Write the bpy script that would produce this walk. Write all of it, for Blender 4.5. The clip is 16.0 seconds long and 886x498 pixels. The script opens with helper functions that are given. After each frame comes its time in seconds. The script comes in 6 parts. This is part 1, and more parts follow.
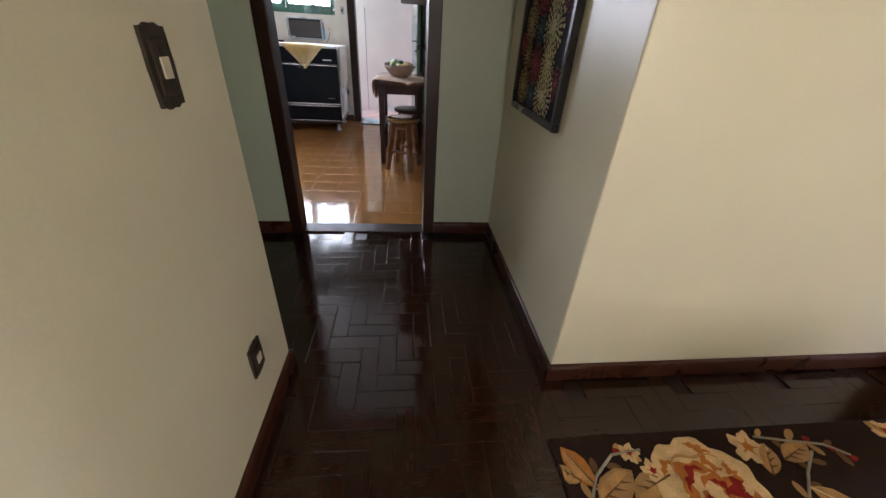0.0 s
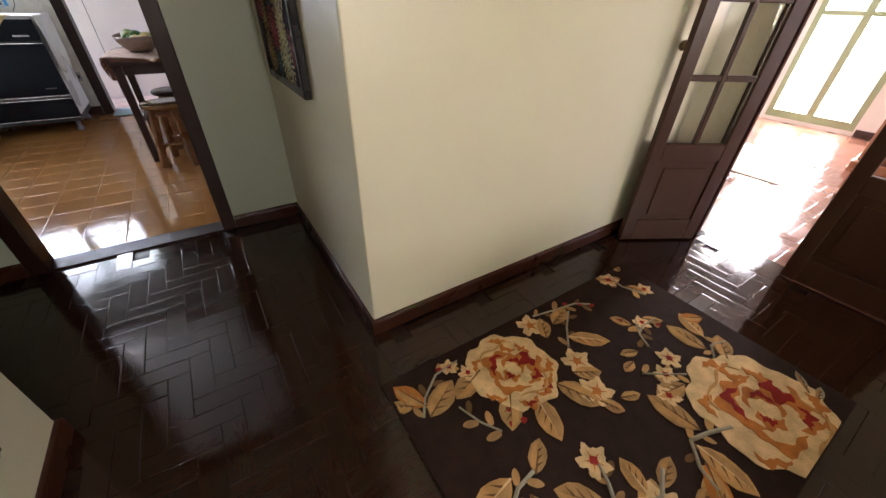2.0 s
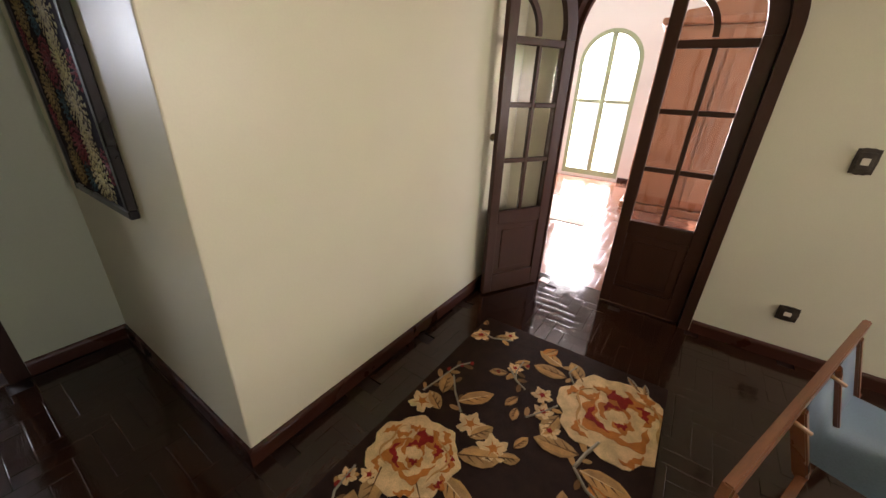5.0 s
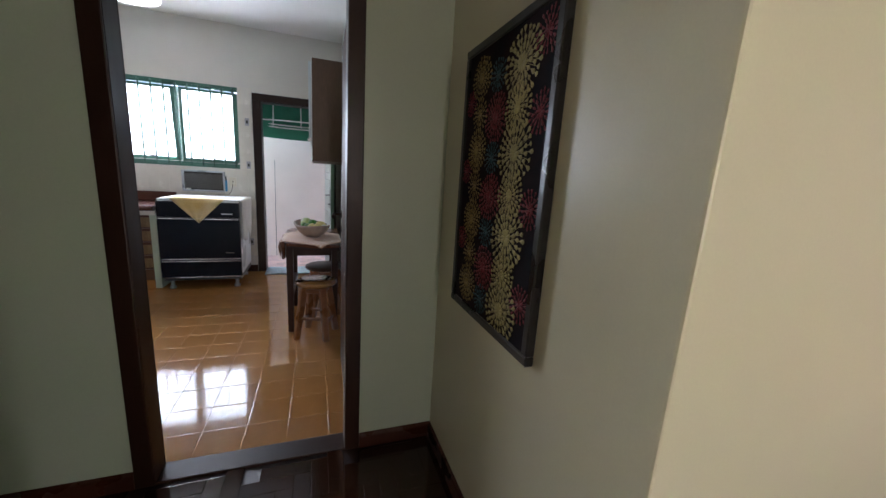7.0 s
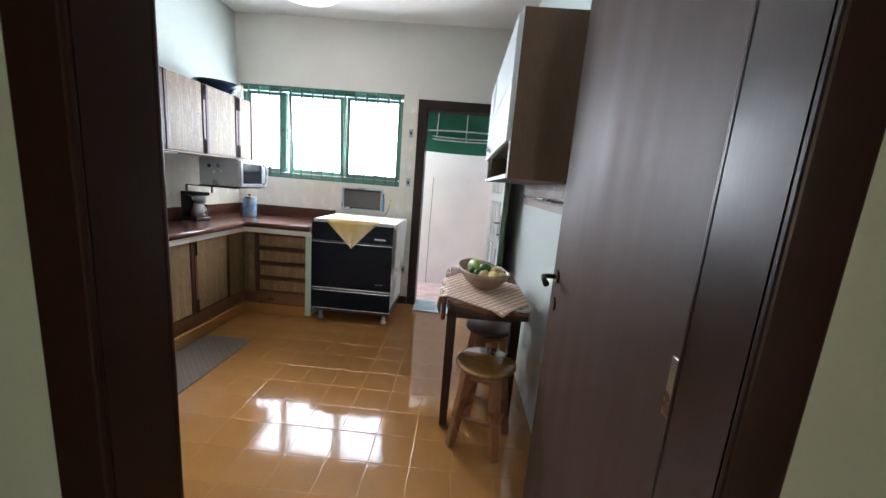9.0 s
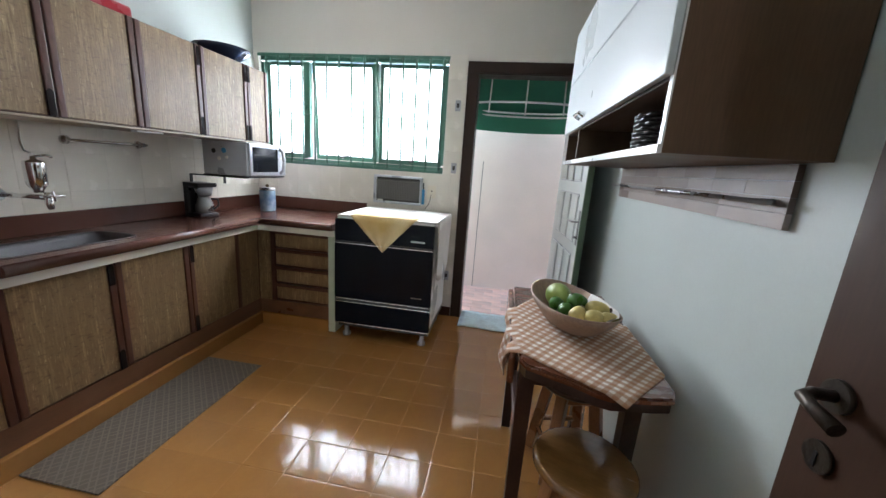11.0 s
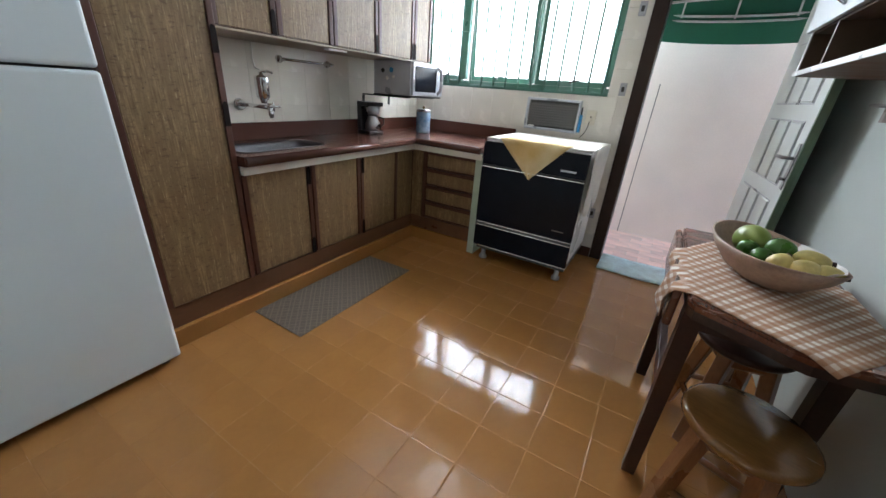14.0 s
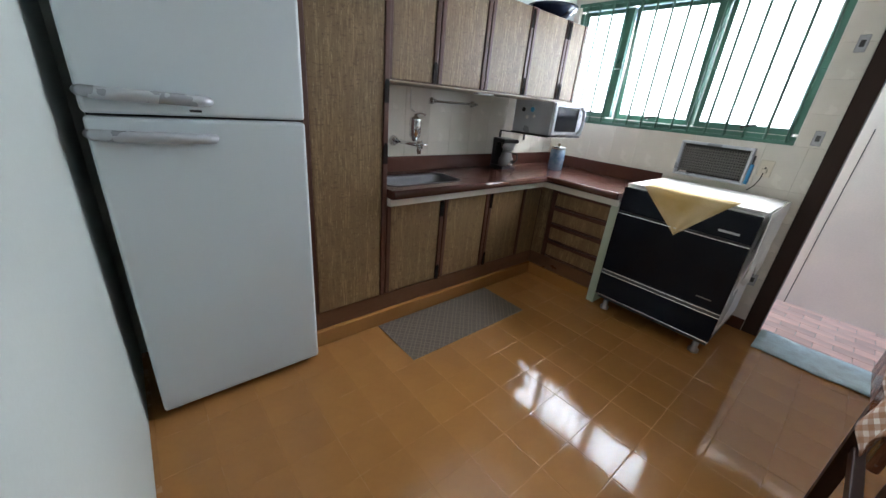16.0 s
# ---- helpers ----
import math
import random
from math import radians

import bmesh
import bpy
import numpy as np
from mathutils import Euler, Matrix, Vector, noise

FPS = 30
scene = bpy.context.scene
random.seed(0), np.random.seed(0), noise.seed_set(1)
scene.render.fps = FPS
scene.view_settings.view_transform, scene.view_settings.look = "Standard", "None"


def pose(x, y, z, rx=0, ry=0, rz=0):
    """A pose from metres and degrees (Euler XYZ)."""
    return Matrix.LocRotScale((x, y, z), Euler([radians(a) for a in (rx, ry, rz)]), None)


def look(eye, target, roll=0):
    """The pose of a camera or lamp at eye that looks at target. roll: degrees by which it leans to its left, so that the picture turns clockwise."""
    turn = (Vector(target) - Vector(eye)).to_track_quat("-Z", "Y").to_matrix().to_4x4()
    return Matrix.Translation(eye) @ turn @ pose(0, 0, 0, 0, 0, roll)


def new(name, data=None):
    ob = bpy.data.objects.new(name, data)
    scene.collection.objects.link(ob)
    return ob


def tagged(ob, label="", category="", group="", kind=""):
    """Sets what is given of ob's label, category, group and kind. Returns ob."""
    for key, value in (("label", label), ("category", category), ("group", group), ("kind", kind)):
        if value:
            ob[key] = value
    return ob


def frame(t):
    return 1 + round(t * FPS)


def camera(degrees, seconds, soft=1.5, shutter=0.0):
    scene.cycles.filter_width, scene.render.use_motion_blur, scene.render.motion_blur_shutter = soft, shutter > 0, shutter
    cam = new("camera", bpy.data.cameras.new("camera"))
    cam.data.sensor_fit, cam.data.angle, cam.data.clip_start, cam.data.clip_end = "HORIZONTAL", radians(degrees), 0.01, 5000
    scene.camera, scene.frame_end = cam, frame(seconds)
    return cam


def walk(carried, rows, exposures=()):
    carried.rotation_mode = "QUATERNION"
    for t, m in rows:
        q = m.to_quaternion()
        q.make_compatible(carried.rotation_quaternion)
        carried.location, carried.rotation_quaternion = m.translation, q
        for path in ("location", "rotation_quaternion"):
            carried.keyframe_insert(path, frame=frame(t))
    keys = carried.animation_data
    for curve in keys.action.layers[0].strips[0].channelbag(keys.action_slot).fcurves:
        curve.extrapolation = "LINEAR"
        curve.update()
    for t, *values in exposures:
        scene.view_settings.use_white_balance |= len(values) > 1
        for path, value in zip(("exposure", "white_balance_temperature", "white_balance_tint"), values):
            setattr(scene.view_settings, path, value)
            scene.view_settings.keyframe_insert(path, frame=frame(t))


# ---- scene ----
# ---- camera ----
cam = camera(102.2, 16.0)
PATH = [
    (0, (0.455, 2.01, 1.114), (0.665, 3.717, 0.093), 3.5),
    (0.5, (0.51, 1.964, 1.116), (0.878, 3.603, 0.031), 3.4),
    (1, (0.56, 1.936, 1.114), (1.127, 3.504, 0.01), 2.8),
    (1.5, (0.598, 1.923, 1.121), (1.357, 3.4, 0.006), 2.6),
    (2, (0.657, 1.905, 1.132), (1.572, 3.274, -0.003), 1.8),
    (2.5, (0.695, 1.858, 1.121), (1.788, 3.101, -0.002), 1.1),
    (3, (0.734, 1.853, 1.142), (1.974, 2.915, -0.013), 1.0),
    (5.3, (0.621, 1.92, 1.28), (2.141, 2.985, 0.535), 1.1),
    (5.5, (0.593, 1.953, 1.3), (2.079, 3.116, 0.636), 1.7),
    (6, (0.547, 2.035, 1.306), (1.804, 3.519, 0.839), 2.0),
    (6.5, (0.461, 2.268, 1.339), (1.429, 3.972, 0.939), 2.9),
    (7, (0.454, 2.526, 1.323), (1.115, 4.373, 0.931), 3.6),
    (7.5, (0.47, 2.81, 1.351), (0.788, 4.746, 0.959), 3.9),
    (8, (0.397, 3.093, 1.338), (0.472, 5.058, 0.97), 4.2),
    (8.5, (0.312, 3.398, 1.343), (0.28, 5.366, 0.989), 4.5),
    (10.8, (0.061, 4.401, 1.296), (-0.174, 6.344, 0.886), 4.0),
    (11, (0.105, 4.42, 1.323), (-0.194, 6.347, 0.881), 3.9),
    (11.5, (0.104, 4.448, 1.309), (-0.308, 6.337, 0.797), 4.0),
    (12, (0.088, 4.441, 1.299), (-0.416, 6.286, 0.717), 4.1),
    (12.5, (0.08, 4.422, 1.274), (-0.52, 6.214, 0.619), 4.0),
    (13, (0.066, 4.403, 1.249), (-0.636, 6.132, 0.529), 4.0),
    (13.5, (0.057, 4.388, 1.239), (-0.754, 6.048, 0.471), 4.2),
    (14, (0.04, 4.376, 1.235), (-0.861, 5.965, 0.422), 4.4),
    (14.5, (0.022, 4.365, 1.247), (-0.994, 5.875, 0.418), 4.6),
    (15, (-0.023, 4.348, 1.261), (-1.154, 5.773, 0.432), 5.0),
    (15.5, (-0.045, 4.354, 1.308), (-1.301, 5.671, 0.479), 5.2),
    (16, (-0.058, 4.345, 1.343), (-1.436, 5.578, 0.579), 5.3),
]
EXPOSURES = [(0.0, 2.35, 6350, 26), (3.0, 2.35, 6400, 25), (5.5, 2.08, 6400, 26), (7.0, 2.10, 6150, 23), (7.5, 2.5, 6200, 20), (8.0, 2.92, 6350, 19), (8.5, 2.78, 6400, 19), (11.0, 2.31, 6500, 19), (13.5, 2.29, 6500, 19), (16.0, 2.12, 6500, 19)]
walk(cam, [(t, look(eye, target, roll)) for t, eye, target, roll in PATH], EXPOSURES)

# ---- world and light ----
SUN_AZ, SUN_EL = radians(165), radians(52)      # the sun stands over the -y side of the house
world = bpy.data.worlds.new("world")
scene.world = world
world.use_nodes = True
sky = world.node_tree.nodes.new("ShaderNodeTexSky")
sky.sky_type, sky.sun_disc = "NISHITA", False
sky.sun_elevation, sky.sun_rotation = SUN_EL, SUN_AZ
background = world.node_tree.nodes["Background"]
background.inputs["Strength"].default_value = 0.15
world.node_tree.links.new(sky.outputs["Color"], background.inputs["Color"])

sun = new("sun", bpy.data.lights.new("sun", "SUN"))
sun.data.energy, sun.data.angle, sun.data.color = 3.3, radians(0.5), (1.0, 0.94, 0.86)
sun.matrix_world = look((math.sin(SUN_AZ) * math.cos(SUN_EL), math.cos(SUN_AZ) * math.cos(SUN_EL), math.sin(SUN_EL)), (0, 0, 0))


def sky_panel(name, eye, target, width, height, watts, color=(1, 1, 1)):
    """The sky's light in a window's opening; also the added fill in the hall's side bay."""
    lamp = new(name, bpy.data.lights.new(name, "AREA"))
    lamp.data.shape, lamp.data.size, lamp.data.size_y = "RECTANGLE", width, height
    lamp.data.energy, lamp.data.color = watts, color
    lamp.matrix_world = look(eye, target)
    return lamp


sky_panel("kitchen_window_sky", (-1.27, 7.70, 1.73), (-1.27, 5.0, 1.63), 1.70, 0.90, 27, (0.84, 0.94, 1.0))
sky_panel("living_window_sky", (7.02, 3.2, 1.15), (4.0, 3.2, 1.0), 1.1, 1.9, 80, (1.0, 0.98, 0.95))
sky_panel("hall_window_sky", (2.52, -1.32, 1.5), (2.52, 1.0, 1.3), 0.78, 1.0, 18, (1.0, 0.93, 0.80))
# added fill in an unseen side bay, brightens the wall by the kitchen door
sky_panel("hall_side_fill", (0.725, -1.32, 1.5), (0.725, 1.0, 1.3), 0.32, 1.0, 6, (1.0, 0.91, 0.80))

# ---- building helpers ----


def box(bm, x0, x1, y0, y1, z0, z1, bevel=0.0, segments=2):
    vs = [bm.verts.new((x, y, z)) for z in (z0, z1) for x, y in ((x0, y0), (x1, y0), (x1, y1), (x0, y1))]
    fs = [bm.faces.new([vs[i] for i in q]) for q in ((3, 2, 1, 0), (4, 5, 6, 7), (0, 1, 5, 4), (1, 2, 6, 5), (2, 3, 7, 6), (3, 0, 4, 7))]
    if bevel:
        edges = list({e for f in fs for e in f.edges})
        bmesh.ops.bevel(bm, geom=edges, offset=bevel, segments=segments, profile=0.5, affect="EDGES")
    return bm


def rings(bm, loops, cap=True, closed=True):
    """Skin through loops of points of equal count."""
    made = [[bm.verts.new(p) for p in loop] for loop in loops]
    n = len(made[0])
    for a, b in zip(made, made[1:]):
        for i in range(n if closed else n - 1):
            j = (i + 1) % n
            f = bm.faces.new((a[i], a[j], b[j], b[i]))
            f.smooth = True
    if cap:
        bm.faces.new(list(reversed(made[0])))
        bm.faces.new(made[-1])
    return bm


def tube(bm, points, radius, segments=10, cap=True):
    """A round bar along points; radius is one number or one a point."""
    pts = [Vector(p) for p in points]
    rs = radius if isinstance(radius, (list, tuple)) else [radius] * len(pts)
    loops, side = [], None
    for i, p in enumerate(pts):
        d = (pts[min(i + 1, len(pts) - 1)] - pts[max(i - 1, 0)]).normalized()
        if side is None:
            side = d.cross(Vector((0, 0, 1)))
            if side.length < 0.05:
                side = d.cross(Vector((0, 1, 0)))
        side = (side - d * side.dot(d)).normalized()
        up = d.cross(side)
        loops.append([p + rs[i] * (math.cos(a) * side + math.sin(a) * up) for a in [2 * math.pi * k / segments for k in range(segments)]])
    return rings(bm, loops, cap)


def lathe(bm, profile, at=(0, 0, 0), segments=24, sx=1.0, sy=1.0):
    """Turn (radius, height) pairs about the z axis."""
    loops = [[(at[0] + sx * max(r, 0.0004) * math.cos(a), at[1] + sy * max(r, 0.0004) * math.sin(a), at[2] + h)
              for a in [2 * math.pi * k / segments for k in range(segments)]] for r, h in profile]
    return rings(bm, loops)


def prism(bm, outline, axis, low, high):
    """Extrude a closed outline of (u, v) along an axis: x takes (y, z), y takes (x, z), z takes (x, y)."""
    def place(u, v, w):
        return {"x": (w, u, v), "y": (u, w, v), "z": (u, v, w)}[axis]
    a = [bm.verts.new(place(u, v, low)) for u, v in outline]
    b = [bm.verts.new(place(u, v, high)) for u, v in outline]
    n = len(outline)
    for i in range(n):
        bm.faces.new((a[i], a[(i + 1) % n], b[(i + 1) % n], b[i]))
    caps = [bm.faces.new(list(reversed(a))), bm.faces.new(b)]
    bm.normal_update()
    bmesh.ops.triangulate(bm, faces=caps)
    bmesh.ops.recalc_face_normals(bm, faces=bm.faces)
    return bm


def arc(cu, cv, r, a0, a1, n):
    return [(cu + r * math.cos(radians(a0 + (a1 - a0) * i / n)), cv + r * math.sin(radians(a0 + (a1 - a0) * i / n))) for i in range(n + 1)]


def mesh(bm, name, material):
    bmesh.ops.recalc_face_normals(bm, faces=bm.faces)
    data = bpy.data.meshes.new(name)
    bm.to_mesh(data)
    bm.free()
    data.materials.append(material)
    return data


def thing(name, at, label, category, group="", turn=0.0):
    """An Empty at the base of a thing that parents its parts."""
    ob = new(name)
    ob.empty_display_size = 0.1
    ob.matrix_basis = pose(*at, 0, 0, turn)
    return tagged(ob, label, category, group)


def part(name, bm, material, parent, label=""):
    ob = new(name, mesh(bm, name, material))
    ob.parent = parent
    return tagged(ob, label)


def solid(name, bm, material, label, category, kind="", group=""):
    """A thing or a piece of the setting that is one mesh."""
    return tagged(new(name, mesh(bm, name, material)), label, category, group, kind)


def B(*args, **kw):
    return box(bmesh.new(), *args, **kw)


def T(*args, **kw):
    return tube(bmesh.new(), *args, **kw)


def L(*args, **kw):
    return lathe(bmesh.new(), *args, **kw)


# ---- materials ----


def material(name, color, rough=0.5, metal=0.0, vary=0.12, scale=6.0, stretch=(1, 1, 1), grain=0.0, grain_scale=80.0,
             grain_stretch=(1, 1, 1), bump=0.0, rough_vary=0.08, second=None, coat=0.0, random_vary=0.0, ior=1.5):
    """A surface with broad stains, fine grain and a fine relief."""
    m = bpy.data.materials.new(name)
    m.use_nodes = True
    nt = m.node_tree
    bsdf = nt.nodes["Principled BSDF"]
    bsdf.inputs["Metallic"].default_value, bsdf.inputs["Coat Weight"].default_value = metal, coat
    bsdf.inputs["Coat Roughness"].default_value, bsdf.inputs["IOR"].default_value = 0.08, ior
    node, link = nt.nodes.new, nt.links.new
    coords = node("ShaderNodeTexCoord")

    def field(size, ratio, detail):
        mapping, tex = node("ShaderNodeMapping"), node("ShaderNodeTexNoise")
        mapping.inputs["Scale"].default_value = ratio
        tex.inputs["Scale"].default_value, tex.inputs["Detail"].default_value = size, detail
        link(coords.outputs["Object"], mapping.inputs["Vector"])
        link(mapping.outputs["Vector"], tex.inputs["Vector"])
        return tex.outputs["Fac"]

    broad = field(scale, stretch, 5.0)
    fine = field(grain_scale, grain_stretch, 3.0)
    mix = node("ShaderNodeMix")
    mix.data_type = "RGBA"
    dark = tuple(c * (1 - vary) for c in color) if second is None else second
    light = tuple(min(1.0, c * (1 + vary)) for c in color) if second is None else color
    ramp = node("ShaderNodeMapRange")
    ramp.inputs["From Min"].default_value, ramp.inputs["From Max"].default_value = 0.3, 0.7
    link(broad, ramp.inputs["Value"])
    link(ramp.outputs["Result"], mix.inputs["Factor"])
    mix.inputs["A"].default_value, mix.inputs["B"].default_value = (*dark, 1), (*light, 1)
    out = mix.outputs["Result"]

    def scaled(value, low, high, colour):
        rng, mul = node("ShaderNodeMapRange"), node("ShaderNodeVectorMath")
        rng.inputs["From Min"].default_value, rng.inputs["From Max"].default_value = 0.25, 0.75
        rng.inputs["To Min"].default_value, rng.inputs["To Max"].default_value = low, high
        mul.operation = "SCALE"
        link(value, rng.inputs["Value"])
        link(colour, mul.inputs[0])
        link(rng.outputs["Result"], mul.inputs["Scale"])
        return mul.outputs["Vector"]

    if grain:
        out = scaled(fine, 1 - grain, 1 + grain, out)
    if random_vary:
        info = node("ShaderNodeObjectInfo")
        out = scaled(info.outputs["Random"], 1 - random_vary, 1 + random_vary, out)
    link(out, bsdf.inputs["Base Color"])
    rr = node("ShaderNodeMapRange")
    rr.inputs["From Min"].default_value, rr.inputs["From Max"].default_value = 0.3, 0.7
    rr.inputs["To Min"].default_value, rr.inputs["To Max"].default_value = max(0.02, rough - rough_vary), min(1.0, rough + rough_vary)
    link(broad, rr.inputs["Value"])
    link(rr.outputs["Result"], bsdf.inputs["Roughness"])
    if bump:
        b = node("ShaderNodeBump")
        b.inputs["Strength"].default_value, b.inputs["Distance"].default_value = bump, 0.004
        link(fine, b.inputs["Height"])
        link(b.outputs["Normal"], bsdf.inputs["Normal"])
    return m


def glass(name, rough=0.02, tint=(1, 1, 1)):
    m = bpy.data.materials.new(name)
    m.use_nodes = True
    bsdf = m.node_tree.nodes["Principled BSDF"]
    bsdf.inputs["Base Color"].default_value = (*tint, 1)
    bsdf.inputs["Transmission Weight"].default_value, bsdf.inputs["Roughness"].default_value = 1.0, rough
    bsdf.inputs["IOR"].default_value = 1.45
    return m


def glow(name, color, strength):
    m = bpy.data.materials.new(name)
    m.use_nodes = True
    bsdf = m.node_tree.nodes["Principled BSDF"]
    bsdf.inputs["Base Color"].default_value = (*color, 1)
    bsdf.inputs["Emission Color"].default_value, bsdf.inputs["Emission Strength"].default_value = (*color, 1), strength
    return m


WALL = material("cream_wall_paint", (0.68, 0.645, 0.49), 0.38, rough_vary=0.015, vary=0.025, scale=2.5, grain=0.02, grain_scale=160, bump=0.06)
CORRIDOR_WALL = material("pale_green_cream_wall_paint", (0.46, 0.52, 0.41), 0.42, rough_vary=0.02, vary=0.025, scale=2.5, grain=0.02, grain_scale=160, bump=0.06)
KITCHEN_WALL = material("pale_kitchen_wall_paint", (0.50, 0.555, 0.53), 0.45, vary=0.03, scale=2.0, grain=0.02, grain_scale=140, bump=0.05)
CEILING = material("white_ceiling_paint", (0.78, 0.76, 0.72), 0.7, vary=0.03, scale=2.0, bump=0.03)
WALL_TILE = material("cream_wall_tile", (0.66, 0.62, 0.54), 0.22, vary=0.04, scale=5, random_vary=0.015, bump=0.0, grain_scale=30)
TILE_GROUT = material("pale_tile_grout", (0.61, 0.57, 0.49), 0.7, vary=0.12, scale=10, bump=0.2)
FLOOR_TILE = material("ochre_glazed_floor_tile", (0.34, 0.155, 0.047), 0.075, vary=0.07, scale=3, grain=0.03, grain_scale=60, bump=0.02, rough_vary=0.02, random_vary=0.02, ior=1.6)
FLOOR_GROUT = material("brown_floor_grout", (0.34, 0.155, 0.047), 0.25, vary=0.12, scale=12, bump=0.3)
PARQUET = material("dark_varnished_parquet", (0.024, 0.0092, 0.0046), 0.085, vary=0.12, scale=5, grain=0.1, grain_scale=30, grain_stretch=(1, 8, 1), bump=0.05, rough_vary=0.03, random_vary=0.05, ior=1.46)
PARQUET_BASE = material("dark_parquet_joint", (0.020, 0.0088, 0.0052), 0.4, vary=0.2)
DARK_WOOD = material("dark_stained_wood", (0.026, 0.011, 0.0068), 0.36, vary=0.12, scale=3, stretch=(4, 4, 1), grain=0.10, grain_scale=40, grain_stretch=(5, 5, 0.5), bump=0.03, coat=0.0, ior=1.33)
BASEBOARD = material("reddish_dark_baseboard_wood", (0.048, 0.015, 0.008), 0.30, vary=0.14, scale=4, grain=0.10, bump=0.03, coat=0.05, ior=1.38)
DOOR_WOOD = material("brown_varnished_door_wood", (0.048, 0.021, 0.011), 0.58, vary=0.12, scale=2, stretch=(4, 4, 0.6), grain=0.09, grain_scale=30, grain_stretch=(6, 6, 0.5), bump=0.02, coat=0.0, ior=1.33)
CABINET_WOOD = material("mahogany_cabinet_stile", (0.070, 0.022, 0.012), 0.38, vary=0.16, scale=3, stretch=(4, 4, 0.8), grain=0.12, grain_scale=40, grain_stretch=(6, 6, 0.6), bump=0.05)
COUNTER = material("brown_red_laminate_worktop", (0.088, 0.036, 0.026), 0.20, vary=0.06, scale=4, grain=0.03, grain_scale=160, rough_vary=0.03)
WHITE_PAINT = material("white_enamel", (0.78, 0.80, 0.80), 0.30, vary=0.02, scale=3, grain=0.01)
FRIDGE_WHITE = material("white_fridge_enamel", (0.60, 0.66, 0.68), 0.34, vary=0.02, scale=2, bump=0.03, grain_scale=300)
BLACK = material("black_plastic", (0.012, 0.012, 0.013), 0.35, vary=0.1)
BLACK_GLASS = material("black_oven_glass", (0.007, 0.009, 0.014), 0.14, vary=0.1, rough_vary=0.03, ior=1.27)
CHROME = material("chrome", (0.75, 0.75, 0.75), 0.15, metal=1.0, vary=0.04)
STEEL = material("brushed_steel", (0.36, 0.36, 0.37), 0.30, metal=1.0, vary=0.08, grain=0.1, grain_stretch=(1, 10, 1))
DULL_STEEL = material("dull_basin_steel", (0.11, 0.11, 0.115), 0.42, metal=1.0, vary=0.08, grain=0.06, grain_stretch=(1, 8, 1))
GREEN_PAINT = material("green_window_enamel", (0.045, 0.135, 0.098), 0.35, vary=0.12, scale=6, grain=0.05)
PALE_GREEN = material("pale_green_window_enamel", (0.30, 0.38, 0.22), 0.4, vary=0.08, scale=5)
BRASS = material("aged_bronze", (0.17, 0.125, 0.065), 0.4, metal=0.9, vary=0.3, scale=30, bump=0.25, grain_scale=200)
IVORY = material("ivory_plastic", (0.62, 0.56, 0.44), 0.4, vary=0.04)

# ---- the setting ----
H = 2.85                 # ceiling height
KY, FY = 4.19, 7.485     # kitchen: face of the door wall, face of the window wall
KX0, KX1 = -2.15, 0.745  # kitchen: sink wall, table wall
KD0, KD1 = -0.215, 0.595  # kitchen door opening
AX = 2.93                # face of the wall with the arched doors
AC, AR, AS = 2.172, 0.47, 1.51   # arched opening: centre, half width, springing height


def wall(name, bm, mat=None, label="cream painted plaster wall"):
    return solid(name, bm, mat or WALL, label, "wall", "structure")


# hall
wall("wall_west", B(-0.13, 0.02, -1.35, 3.01, 0, H))
wall("wall_corridor", B(-2.4, -0.13, 2.86, 3.01, 0, H))
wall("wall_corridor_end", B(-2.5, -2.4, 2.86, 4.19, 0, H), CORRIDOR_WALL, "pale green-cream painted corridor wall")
bm = bmesh.new()
box(bm, -2.4, KD0, 4.09, 4.14, 0, H)
box(bm, KD1, 1.0, 4.09, 4.14, 0, H)
box(bm, KD0, KD1, 4.09, 4.14, 2.11, H)
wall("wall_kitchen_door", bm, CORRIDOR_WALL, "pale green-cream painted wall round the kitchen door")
bm = bmesh.new()
box(bm, -2.4, KD0, 4.14, KY, 0, H)
box(bm, KD1, 1.0, 4.14, KY, 0, H)
box(bm, KD0, KD1, 4.14, KY, 2.11, H)
wall("wall_kitchen_south", bm, KITCHEN_WALL, "pale grey-green painted kitchen wall")
solid("pillar_wall", B(1.0, 2.93, 2.9, 4.19, 0, H, bevel=0.006), WALL, "cream painted wall block with a blunt corner", "wall", "structure")
# the opening at x 0.55..0.90 is added to light the kitchen door wall
bm = bmesh.new()
box(bm, -0.13, 0.55, -1.35, -1.2, 0, H)
box(bm, 0.90, 2.10, -1.35, -1.2, 0.95, 2.05)
box(bm, 2.95, 3.08, -1.35, -1.2, 0, H)
box(bm, 0.55, 2.95, -1.35, -1.2, 0, 0.95)
box(bm, 0.55, 2.95, -1.35, -1.2, 2.05, H)
wall("wall_south", bm)
outline = [(-1.2, 0), (AC - AR, 0)] + [(AC + AR * math.cos(a), AS + AR * math.sin(a)) for a in [math.pi * (1 - k / 24) for k in range(25)]] + [(AC + AR, 0), (2.9, 0), (2.9, H), (-1.2, H)]
wall("wall_arch", prism(bmesh.new(), outline, "x", AX, AX + 0.15))
